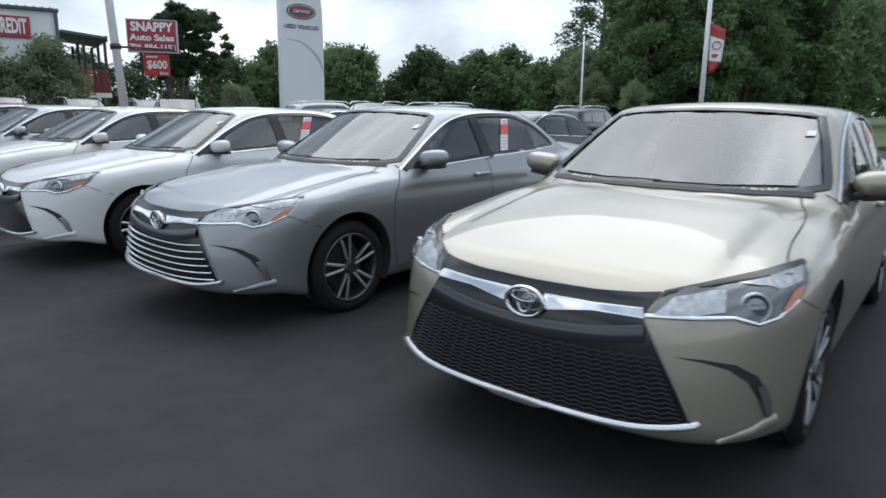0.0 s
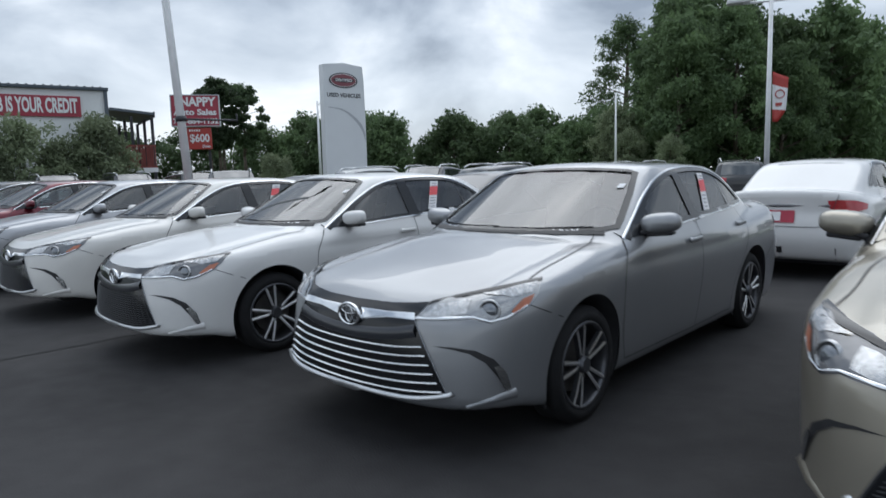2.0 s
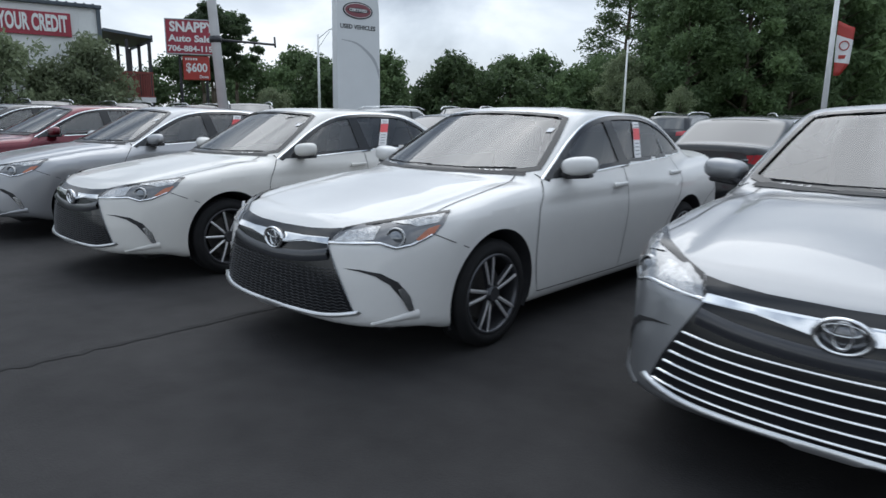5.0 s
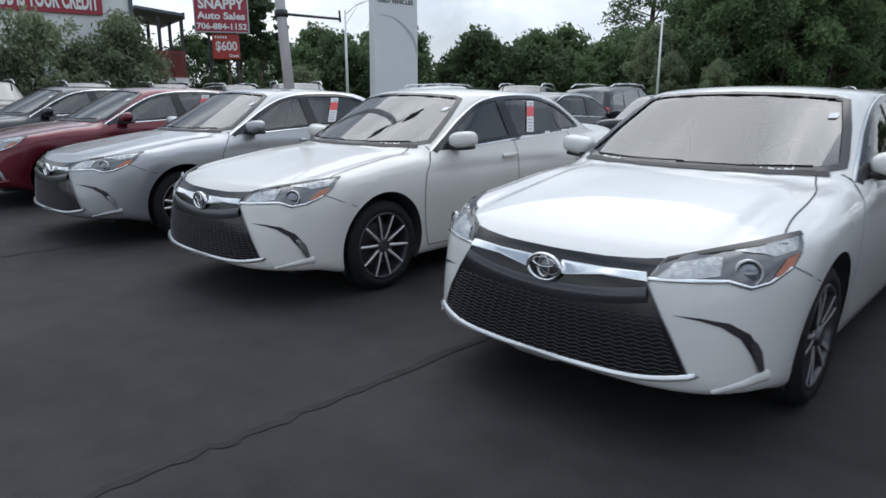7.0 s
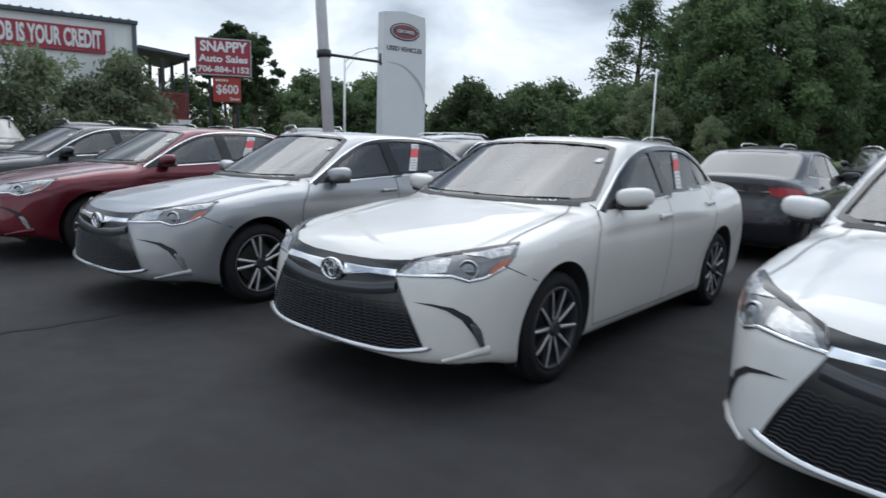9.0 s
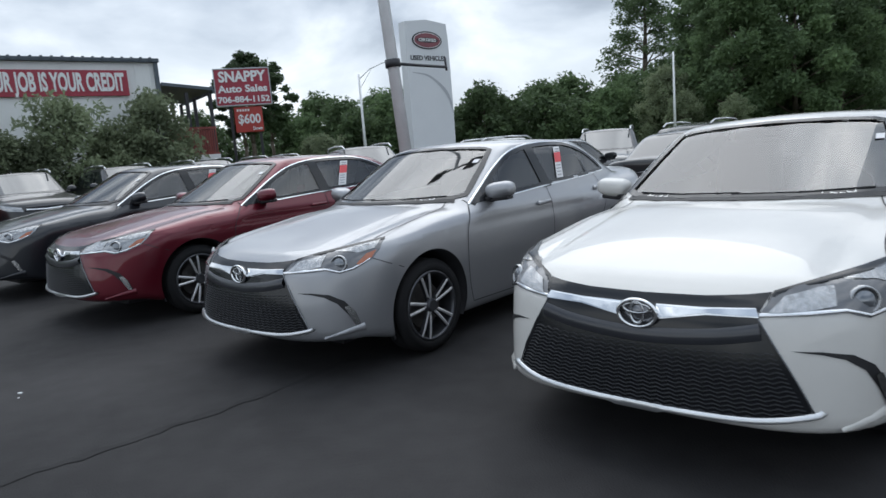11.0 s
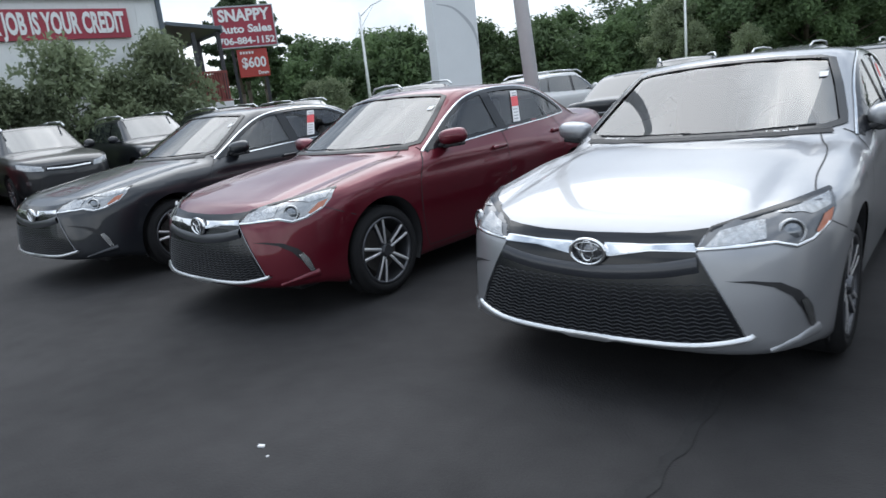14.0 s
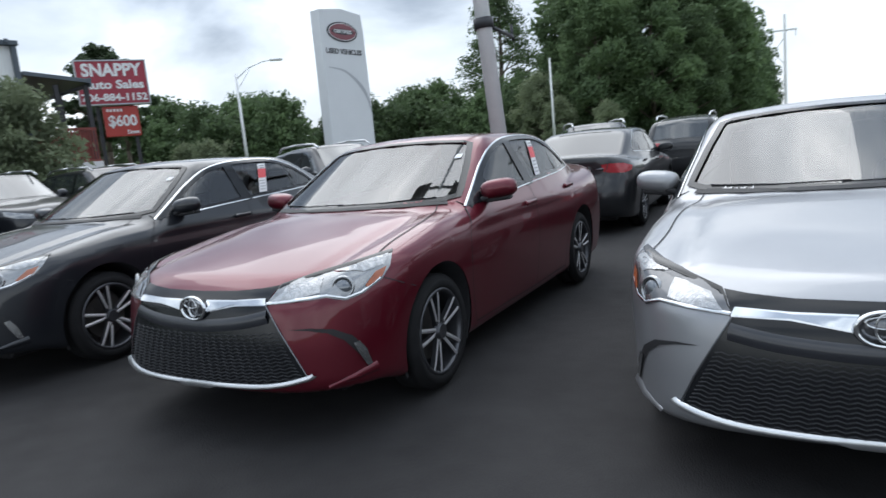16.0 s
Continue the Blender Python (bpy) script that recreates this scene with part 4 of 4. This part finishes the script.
def auto_sign(m):
    root = new("sales_sign")
    root.matrix_basis = m
    bm = bmesh.new()
    for x in (-.72, .62):
        add_box(bm, x, .12, 2.0, .14, .14, 4.4, .01)
    link(new("post", bm_mesh("sign_post", bm, POST_DARK)), root)
    a = link(new("panel", board("sign_panel", 2.62, 1.55, .4, SIGN_RED, None)), root)
    a.matrix_basis = pose(0, 0, 4.87)
    bm = bmesh.new()
    for x, z, sx, sz in ((0, 5.66, 2.70, .05), (0, 4.08, 2.70, .05), (-1.33, 4.87, .05, 1.63), (1.33, 4.87, .05, 1.63)):
        add_box(bm, x, 0, z, sx, .46, sz, .01)
    link(new("rim", bm_mesh("sign_rim", bm, SIGN_GREY)), root)
    b = link(new("panel", board("sign_lower_panel", 1.36, 1.12, .25, SIGN_ORANGE, None)), root)
    b.matrix_basis = pose(.12, 0, 3.45)
    words(root, "SNAPPY", .62, SIGN_WHITE, pose(0, -.215, 5.30, 90), .022, 2.1)
    words(root, "Auto Sales", .42, SIGN_WHITE, pose(0, -.215, 4.78, 90), .014, 2.2)
    words(root, "706-884-1152", .36, SIGN_WHITE, pose(0, -.215, 4.32, 90), .012, 2.3)
    words(root, "$600", .56, SIGN_WHITE, pose(.14, -.14, 3.45, 90), .014, 1.0)
    words(root, "Down", .2, SIGN_WHITE, pose(.5, -.14, 3.04, 90), .006, .42)
    bm = bmesh.new()
    for k in range(5):
        add_box(bm, -.38 + k * .13, -.135, 3.86, .085, .02, .10, .004)
    link(new("lettering_bar", bm_mesh("sign_bar", bm, SIGN_WHITE)), root)
    return tagged(root, "red roadside sales sign with white lettering on two posts", "sign")


def used_tower(m):
    """White pylon with a bowed edge, oval badge and grey sweep."""
    root = new("pylon_sign")
    root.matrix_basis = m
    H, w, d = 6.7, 2.2, .45
    bm = bmesh.new()
    prof = [(-w / 2, 0)] + [(w / 2, 0)] + [(w / 2 + .04 * math.sin(math.pi * i / 10), H * i / 10) for i in range(1, 10)] + [(w / 2 - .05, H - .02), (0, H + .10), (-w / 2 + .05, H - .02)]
    vs = [bm.verts.new((x, -d / 2, z)) for x, z in prof]
    f = bm.faces.new(vs)
    r = bmesh.ops.extrude_face_region(bm, geom=[f])
    for v in r["geom"]:
        if isinstance(v, bmesh.types.BMVert):
            v.co.y += d
    bmesh.ops.recalc_face_normals(bm, faces=bm.faces)
    link(new("slab", bm_mesh("pylon_slab", bm, TOWER_WHITE)), root)
    bm = bmesh.new()
    for k, (x0, x1, z0, z1) in enumerate(((-.55, .86, 5.18, 3.7),)):
        P = smooth_line([(-.85, 4.66), (-.1, 4.52), (.50, 4.1), (.90, 3.6), (1.10, 3.0)], 6)
        for i in range(len(P) - 1):
            a, b = P[i], P[i + 1]
            ta, tb = .03 + .42 * (i / len(P)) ** 1.5, .03 + .42 * ((i + 1) / len(P)) ** 1.5
            q = [bm.verts.new((min(x, w / 2 + .02), -d / 2 - .006, z)) for x, z in ((a[0], a[1]), (b[0], b[1]), (b[0], b[1] + tb), (a[0], a[1] + ta))]
            bm.faces.new(q)
    bmesh.ops.recalc_face_normals(bm, faces=bm.faces)
    link(new("sweep", bm_mesh("pylon_sweep", bm, SIGN_GREY)), root)
    for nm, a, b, y, mat in (("badge_rim", .76, .36, .012, POST_DARK), ("badge_ring", .69, .31, .02, SIGN_WHITE), ("badge", .66, .285, .03, BADGE_RED), ("badge_band", .56, .10, .038, POST_DARK)):
        bm = bmesh.new()
        bmesh.ops.create_cone(bm, cap_ends=True, segments=40, radius1=1, radius2=1, depth=.02, matrix=pose(0, -d / 2 - y, 5.97, 90) @ Matrix.Diagonal((a, b, 1, 1)))
        link(new(nm, bm_mesh("pylon_" + nm, bm, mat)), root)
    words(root, "CERTIFIED", .17, SIGN_WHITE, pose(0, -d / 2 - .05, 5.97, 90), .004, .9, .004)
    words(root, "USED VEHICLES", .26, POST_DARK, pose(0, -d / 2 - .006, 5.25, 90), .006, 1.80, .006)
    return tagged(root, "tall white pylon sign with a red oval badge and grey sweep", "sign")


def lot_pole(m, h, r, arm=None, heads=False):
    root = new("light_pole")
    root.matrix_basis = m
    bm = bmesh.new()
    add_tube(bm, (0, 0, -.1), (0, 0, .5), r * 2.2, r * 2.2, 16)
    add_tube(bm, (0, 0, .3), (0, 0, h), r, r * .7, 16)
    link(new("shaft", bm_mesh("pole_shaft", bm, POST_WHITE, True)), root)
    if arm:
        bm = bmesh.new()
        a, b = Vector((0, 0, arm[0])), Vector((arm[1], arm[2], arm[0]))
        add_tube(bm, a, b, .025, .025, 8)
        add_tube(bm, b - Vector((0, 0, .06)), b + Vector((0, 0, .16)), .02, .02, 8)
        add_tube(bm, a - Vector((0, 0, .06)), a + Vector((0, 0, .06)), r * 1.2, r * 1.2, 14)
        link(new("banner_arm", bm_mesh("pole_arm", bm, POST_DARK, True)), root)
    if heads:
        bm = bmesh.new()
        add_tube(bm, (-.9, 0, h - .1), (.9, 0, h - .1), .04, .04, 8)
        for s in (-1, 1):
            add_box(bm, s * 1.0, 0, h - .02, .75, .4, .16, .06)
        link(new("lamp_head", bm_mesh("pole_head", bm, POST_WHITE)), root)
    return tagged(root, "tall pale painted light pole standing in the lot", "light pole", "light poles")


def street_lamp(m, h, arm):
    root = new("street_lamp")
    root.matrix_basis = m
    bm = bmesh.new()
    add_tube(bm, (0, 0, -.1), (0, 0, h), .11, .06, 10)
    if arm:
        P = [Vector((0, 0, h - .3)), Vector((arm * .35, 0, h + .25)), Vector((arm * .75, 0, h + .55)), Vector((arm, 0, h + .62))]
        for a, b in zip(P, P[1:]):
            add_tube(bm, a, b, .035, .03, 8)
        add_tube(bm, (0, 0, h - .9), (arm * .4, 0, h + .2), .02, .02, 6)
    link(new("shaft", bm_mesh("lamp_shaft", bm, POST_WHITE, True)), root)
    if arm:
        bm = bmesh.new()
        add_box(bm, arm + .3, 0, h + .62, .7, .25, .13, .05)
        link(new("lamp_head", bm_mesh("lamp_head", bm, POST_WHITE)), root)
    return tagged(root, "slim grey street lamp by the road", "street lamp", "street lamps")


def banner_flag(m):
    root = new("banner_flag")
    root.matrix_basis = m
    V, F = [], []
    n = 12
    for i in range(n + 1):
        t = i / n
        wdt = .62 * (1 - .25 * t) if t < .75 else .62 * (.81 - (t - .75) * 1.9)
        for j in range(4):
            x = .06 + wdt * j / 3 + .05 * t
            V.append((x, .06 * math.sin(3 * t + j), -2.1 * t - .28 * (j / 3) * (1 - t)))
    for i in range(n):
        for j in range(3):
            F.append((i * 4 + j, i * 4 + j + 1, i * 4 + j + 5, i * 4 + j + 4))
    me = mesh_of("flag_cloth", V, F, SIGN_ORANGE)
    me.materials.append(SIGN_WHITE)
    for p in me.polygons:
        if 3 <= p.index // 3 < 9:
            p.material_index = 1
    ob = link(new("cloth", me), root)
    so = ob.modifiers.new("thickness", "SOLIDIFY")
    so.thickness = .006
    bm = bmesh.new()
    for k in range(16):
        a, b = 2 * math.pi * k / 16, 2 * math.pi * (k + 1) / 16
        add_tube(bm, (.36 + .17 * math.cos(a), -.03, -.95 + .17 * math.sin(a)), (.36 + .17 * math.cos(b), -.03, -.95 + .17 * math.sin(b)), .022, .022, 6)
    add_box(bm, .33, -.03, -1.38, .26, .03, .14, .005)
    link(new("mark", bm_mesh("flag_mark", bm, SIGN_ORANGE)), root)
    return tagged(root, "red and white cloth flag hung on a light pole", "flag")


def pylon_tower(m, h):
    root = new("power_pylon")
    root.matrix_basis = m
    bm = bmesh.new()
    for x in (-2.2, 2.2):
        add_tube(bm, (x, 0, -.2), (x, 0, h), .35, .22, 8)
    add_box(bm, 0, 0, h * .86, 9, .3, .35)
    for x in (-4.3, 0, 4.3):
        add_tube(bm, (x, 0, h * .86), (x, 0, h * .80), .12, .12, 6)
    add_tube(bm, (-2.2, 0, h * .55), (2.2, 0, h * .80), .1, .1, 6)
    add_tube(bm, (2.2, 0, h * .55), (-2.2, 0, h * .80), .1, .1, 6)
    link(new("frame", bm_mesh("pylon_frame", bm, POST_WHITE)), root)
    return tagged(root, "grey two-legged power line tower on the skyline", "power pylon", "power pylons")


def metal_building(m, length, depth, h):
    """Pale sheet-metal hall; its sign wall faces -y, its right end stands at x = 0."""
    root = new("metal_building")
    root.matrix_basis = m
    bm = bmesh.new()
    add_box(bm, -length / 2, depth / 2, h / 2, length, depth, h)
    link(new("wall", bm_mesh("building_wall", bm, METAL_WALL)), root)
    bm = bmesh.new()
    n = int(length / .45)
    for i in range(n):
        add_box(bm, -.2 - i * .45, -.012, h / 2, .05, .03, h)
    for i in range(int(depth / .45)):
        add_box(bm, .012, .2 + i * .45, h / 2, .03, .05, h)
    link(new("rib", bm_mesh("building_rib", bm, METAL_WALL)), root)
    bm = bmesh.new()
    add_box(bm, -length / 2, depth / 2, h + .06, length + .3, depth + .3, .14, .02)
    for i in range(int(length / .3)):
        add_box(bm, -.15 - i * .3, -.17, h + .10, .08, .08, .10)
    add_box(bm, .03, -.03, h / 2, .14, .14, h, .01)
    link(new("roof", bm_mesh("building_roof", bm, ROOF_METAL)), root)
    bm = bmesh.new()
    add_tube(bm, (-8.3, 1.2, h), (-8.3, 1.2, h + .7), .09, .09, 10)
    add_tube(bm, (-8.3, 1.2, h + .6), (-8.3, 1.2, h + .75), .15, .15, 10)
    link(new("vent_pipe", bm_mesh("building_vent", bm, METAL_WALL)), root)
    return tagged(root, "pale sheet-metal hall with a dark roof edge", "building")


def credit_banner(m, w, h):
    root = new("wall_banner")
    root.matrix_basis = m
    p = link(new("panel", board("banner_panel", w, h, .05, SIGN_RED, None, .01)), root)
    words(root, "YOUR JOB IS YOUR CREDIT", h * .95, SIGN_WHITE, pose(0, -.04, 0, 90), .03, w * .95)
    return tagged(root, "long red banner with white capitals on the hall wall", "banner")


def canopy(m):
    """Lean-to porch with a dark roof, posts and a red railed deck."""
    root = new("porch")
    root.matrix_basis = m
    bm = bmesh.new()
    add_box(bm, .9, 2.2, 4.45, 1.8, 4.6, .12, .01, 0, 6, 0)
    add_box(bm, 1.79, 2.2, 4.33, .06, 4.6, .26, .01)
    link(new("roof", bm_mesh("porch_roof", bm, ROOF_METAL)), root)
    bm = bmesh.new()
    for x in (.85, 1.7):
        for y in (.1, 2.2, 4.3):
            add_box(bm, x, y, 2.1, .12, .12, 4.3, .005)
    link(new("post", bm_mesh("porch_post", bm, POST_DARK)), root)
    bm = bmesh.new()
    add_box(bm, .9, 2.2, 1.95, 1.8, 4.4, .14, .01)
    add_box(bm, .9, .05, 2.95, 1.7, .06, .08)
    for i in range(20):
        add_box(bm, .1 + i * .086, .05, 2.45, .045, .04, 1.0)
    for i in range(30):
        add_box(bm, 1.75, .15 + i * .14, 2.45, .04, .045, 1.0)
    add_box(bm, 1.75, 2.2, 2.95, .06, 4.3, .08)
    link(new("railing", bm_mesh("porch_rail", bm, BRICK_RED)), root)
    bm = bmesh.new()
    add_box(bm, .9, .0, 1.86, 1.8, .06, .2)
    link(new("fascia", bm_mesh("porch_fascia", bm, SIGN_WHITE)), root)
    return tagged(root, "dark-roofed porch with a red railed deck beside the hall", "porch")


ground_sheet()
verge("verge_north", [(-70, 31), (-22, 33), (6, 33), (60, 40), (60, 300), (-160, 300), (-160, 31)], .10)
verge("verge_west", [(-31.5, -60), (-30.3, 2), (-30.4, 14), (-33, 31), (-160, 30.9), (-160, -60)], .10)
verge("verge_south", [(-160, -22), (80, -22), (80, -300), (-160, -300)], .10)
tar_seam([(-12.9, -3.0), (-12.72, -1.0), (-12.64, 0), (-12.52, .7), (-12.41, 1.5), (-12.38, 2.4), (-12.3, 4.5), (-12.35, 7)], .07)
tar_seam([(-8.3, -3.0), (-8.2, -.6), (-8.15, .5), (-8.1, .9), (-8.08, 1.4), (-8.0, 3), (-8.05, 7)], .06)

# ---------------------------------------------------------------- the front row
TYRE = tyre_mesh()
RIM_BRIGHT = rim_mesh("paired", ALLOY, ALLOY_DARK)
RIM_DARK = rim_mesh("even", ALLOY, POST_DARK)
RIM_TEN = rim_mesh("paired", SATIN, ALLOY_DARK)
SEDAN, SPORT, PLAIN, FAR_BODY = sedan_parts()
SUV = suv_parts()
ROW = [
    (-1.476, 2.79, .61, PAINT_GOLD, SPORT, RIM_BRIGHT, "champagne metallic sedan with a black mesh grille"),
    (-4.403, 2.874, -1.72, PAINT_GREY, PLAIN, RIM_TEN, "grey silver sedan with chrome grille slats"),
    (-7.199, 2.818, -3.76, PAINT_WHITE, SPORT, RIM_BRIGHT, "white sedan with a black mesh grille"),
    (-10.044, 2.849, -2.62, PAINT_PEARL, SPORT, RIM_DARK, "pearl white sedan with dark ten-spoke wheels"),
    (-12.815, 2.842, -2.78, PAINT_SILVER, SPORT, RIM_BRIGHT, "silver metallic sedan with a black mesh grille"),
    (-15.704, 2.831, -4.33, PAINT_RED, SPORT, RIM_BRIGHT, "dark red metallic sedan with a black mesh grille"),
    (-18.429, 2.816, -1.45, PAINT_BLACK, SPORT, RIM_BRIGHT, "dark grey sedan parked at the end of the row"),
]
for x, y, turn, coat, trim, rim, words_of in ROW:
    vehicle("sedan", SEDAN + [trim], coat, rim, 2.765, pose(x, y, ground_z(x), 0, 0, turn), words_of, "car", "sedans in the front row")

# the row behind, tails towards the camera
TAILS = [(-3.75, PAINT_WHITE, "white sedan with a red plate, parked tail on"), (-6.75, PAINT_NIGHT, "black sedan parked tail on"), (-9.6, PAINT_BLACK, "dark grey sedan parked tail on"),
         (-12.35, PAINT_NIGHT, "black sedan parked tail on"), (-15.3, PAINT_NIGHT, "black sedan parked tail on")]
for x, coat, words_of in TAILS:
    vehicle("sedan", [FAR_BODY] + SEDAN[1:] + [SPORT], coat, RIM_BRIGHT, 2.765, pose(x, 12.2, ground_z(x), 0, 0, 178), words_of, "car", "sedans in the second row")

# crossovers farther back
for x, y, turn, coat, words_of in [
        (-26.4, 2.9, 82, PAINT_BRIGHT_RED, "red crossover with silver roof rails"), (-26.3, 5.5, 82, PAINT_NIGHT, "black crossover with silver roof rails"),
        (-26.2, 8.1, 82, PAINT_BLACK, "dark grey crossover with silver roof rails"), (-26.1, 10.7, 82, PAINT_BLACK, "dark grey crossover with silver roof rails"),
        (-26.0, 13.3, 82, PAINT_NIGHT, "black crossover with silver roof rails"), (-19.8, 10.6, 60, PAINT_BLACK, "dark grey crossover with silver roof rails"),
        (-15.9, 14.4, 20, PAINT_BLACK, "dark grey crossover facing the row"), (-20.5, 19.4, 162, PAINT_WHITE, "white crossover parked across the lot"),
        (-14.3, 19.0, 178, PAINT_NIGHT, "black crossover parked tail on"), (-12.2, 25.0, 178, PAINT_BLACK, "dark grey crossover parked tail on"),
        (-9.6, 25.5, 200, PAINT_NIGHT, "black crossover parked tail on")]:
    vehicle("crossover", SUV, coat, RIM_BRIGHT, 2.66, pose(x, y, ground_z(x), 0, 0, turn), words_of, "car", "crossovers in the back rows", .905)

# ---------------------------------------------------------------- signs, poles, buildings
auto_sign(pose(-35.2, 18.0, ground_z(-33), 0, 0, 54) @ Matrix.Diagonal((.92, .92, 1.04, 1)))
used_tower(pose(-26.7, 21.05, ground_z(-26), 0, 0, 76))
lot_pole(pose(-15.83, 7.18, ground_z(-15)) @ Matrix.Rotation(radians(3.5), 4, Vector((.57, -.82, 0))), 9.5, .10, (2.80, -.12, 1.5), True)
lot_pole(pose(-8.1, 24.0, ground_z(-9), 0, 0, 20), 7.0, .095, None, True)
banner_flag(pose(-8.03, 23.95, 4.55, 0, 0, 25) @ Matrix.Scale(.80, 4))
street_lamp(pose(-38.6, 29, .1, 0, 0, 35), 6.6, 2.0)
street_lamp(pose(-25.9, 49, .1), 7.4, 0)
pylon_tower(pose(-5.5, 160, 0, 0, 0, 10), 23)
pylon_tower(pose(-6, 330, 0, 0, 0, 10), 22)
metal_building(pose(-31.65, 11.87, .1, 0, 0, 74), 30, 14, 5.3)
credit_banner(pose(-31.65, 11.87, .1, 0, 0, 74) @ pose(-3.2, -.08, 4.58), 4.5, .86)
canopy(pose(-31.6, 12.0, .1, 0, 0, 74))

# ---------------------------------------------------------------- trees
def back(x, y, k):
    """The same direction from the lot, k times as far."""
    return -8 + k * (x + 8), -.5 + k * (y + .5)


BIG = tree("tall_tree", 1, 12.6, 3.1, LEAF, 24000, .165, .10, "broad", "tall dense green broadleaf tree behind the lot")
BIG.matrix_basis = pose(*back(-19.5, 41.5, 1.35), 0) @ Matrix.Scale(1.15, 4)
ROUND = tree("broadleaf_tree", 2, 7.4, 3.6, LEAF, 7200, .25, .08, "broad", "rounded green tree in the tree line")
ROUND.matrix_basis = pose(-44, 50, 0)
BUSHY = tree("young_tree", 3, 3.3, 1.25, LEAF_LIGHT, 6000, .085, .04, "broad", "young light green tree before the hall")
BUSHY.matrix_basis = pose(-30.6, 9.5, 0)
PINE = tree("pine_tree", 4, 8.8, 1.9, LEAF_PINE, 8000, .15, .45, "pine", "tall pine with an open dark crown")
PINE.matrix_basis = pose(-45, 25.5, 0)
EDGE = tree("light_tree", 5, 9.0, 2.9, LEAF_LIGHT, 11000, .16, .10, "broad", "lighter green tree at the edge of the wood")
EDGE.matrix_basis = pose(*back(-23.0, 40, 1.35), 0) @ Matrix.Scale(.81, 4)
LACY = tree("airy_tree", 12, 14.2, 2.6, LEAF, 14000, .125, .12, "airy", "tall airy green tree with branches showing")
LACY.matrix_basis = pose(-41.0, 83, 0) @ Matrix.Diagonal((2.2, 2.2, 1.55, 1))
rnd = random.Random(7)
for x, y, s in ((-16.6, 43.5, .90), (-21.0, 46, 1.06), (-14.6, 46, .72), (-18.0, 49, 1.08)):
    copy_thing(BIG, pose(*back(x, y, 1.35), 0, 0, 0, rnd.uniform(0, 360)) @ Matrix.Scale(s * 1.13, 4))
WOOD = tree("woodland_tree", 8, 11.8, 3.4, LEAF, 8200, .27, .10, "broad", "green tree farther off in the wood")
WOOD.matrix_basis = pose(*back(-16, 54, 1.3), 0) @ Matrix.Scale(1.3, 4)
for x, y, s in ((-22, 50, .95), (-13.6, 57, .85), (-12.8, 66, .85), (-14.5, 62, .8), (-11.5, 80, .85), (-13, 74, .8), (-10, 100, .85), (-8, 125, .8), (14, 125, .85), (20, 120, .95), (27, 112, .95), (36, 100, .9)):
    copy_thing(WOOD, pose(*back(x, y, 1.3), 0, 0, 0, rnd.uniform(0, 360)) @ Matrix.Scale(s * 1.3, 4))
for x, y, s in ((-39, 53, .95), (-46.5, 52, .85), (-42, 57, 1.0), (-52, 47, 1.05), (-56, 49, 1.1), (-32, 61, 1.05), (-28, 65, 1.1), (-57, 40, .8), (-34, 56, .85), (-30, 58, .9), (-49, 46, 1.0), (-54, 42, .95), (-58, 37, .9), (-40, 60, 1.1), (-48, 57, 1.0), (-26, 60, .95), (-62, 32, .9), (-64, 26, .85), 
                (-60, 44, 1.1), (-36, 66, 1.1), (-66, 18, .8), (-56, 22, .7), (-22, 62, 1.0)):
    copy_thing(ROUND, pose(x, y, 0, 0, 0, rnd.uniform(0, 360)) @ Matrix.Scale(s, 4))
for x, y, s in ((-29.2, 8.0, 1.12), (-29.3, 6.4, .85), (-29.0, 4.8, 1.05), (-29.4, 3.2, .8), (-29.6, 1.4, .95), (-30.2, 11.2, 1.2), (-28.9, 7.2, .75), (-29.5, -.6, .85), (-30, -2.8, .95), (-30.4, -5, .8),
                (-29.8, 10.4, .85), (-29.1, 5.6, .7), (-29.3, 2.3, .7), (-35, 23, .8), (-37, 25, .75), (-39.5, 26, .85)):
    copy_thing(BUSHY, pose(x - (1.3 if y < 9 else .5), y, .05, 0, 0, rnd.uniform(0, 360)) @ Matrix.Diagonal((s, s, s * 1.08, 1)))
for x, y, s in ((-43.5, 24, .98), (-47, 28.5, 1.05), (-42.2, 22.6, .9)):
    copy_thing(PINE, pose(x, y, 0, 0, 0, rnd.uniform(0, 360)) @ Matrix.Scale(s, 4))
for x, y, s in ((-21.5, 38.5, .5), (-25.5, 43, .45), (-18.5, 37.5, .42)):
    copy_thing(EDGE, pose(*back(x, y, 1.35), 0, 0, 0, rnd.uniform(0, 360)) @ Matrix.Scale(s * 1.35, 4))

# ---------------------------------------------------------------- litter on the asphalt
for x, y, s, a in ((-13.97, .84, .032, 20), (-13.88, .80, .014, 70)):
    bm = bmesh.new()
    add_box(bm, 0, 0, s * .15, s, s * .55, s * .3, s * .1)
    ob = new("litter", bm_mesh("litter", bm, STICKER))
    ob.matrix_basis = pose(x, y, ground_z(x), 0, 0, a)
    tagged(ob, "small white scrap of litter on the asphalt", "litter", "litter scraps")
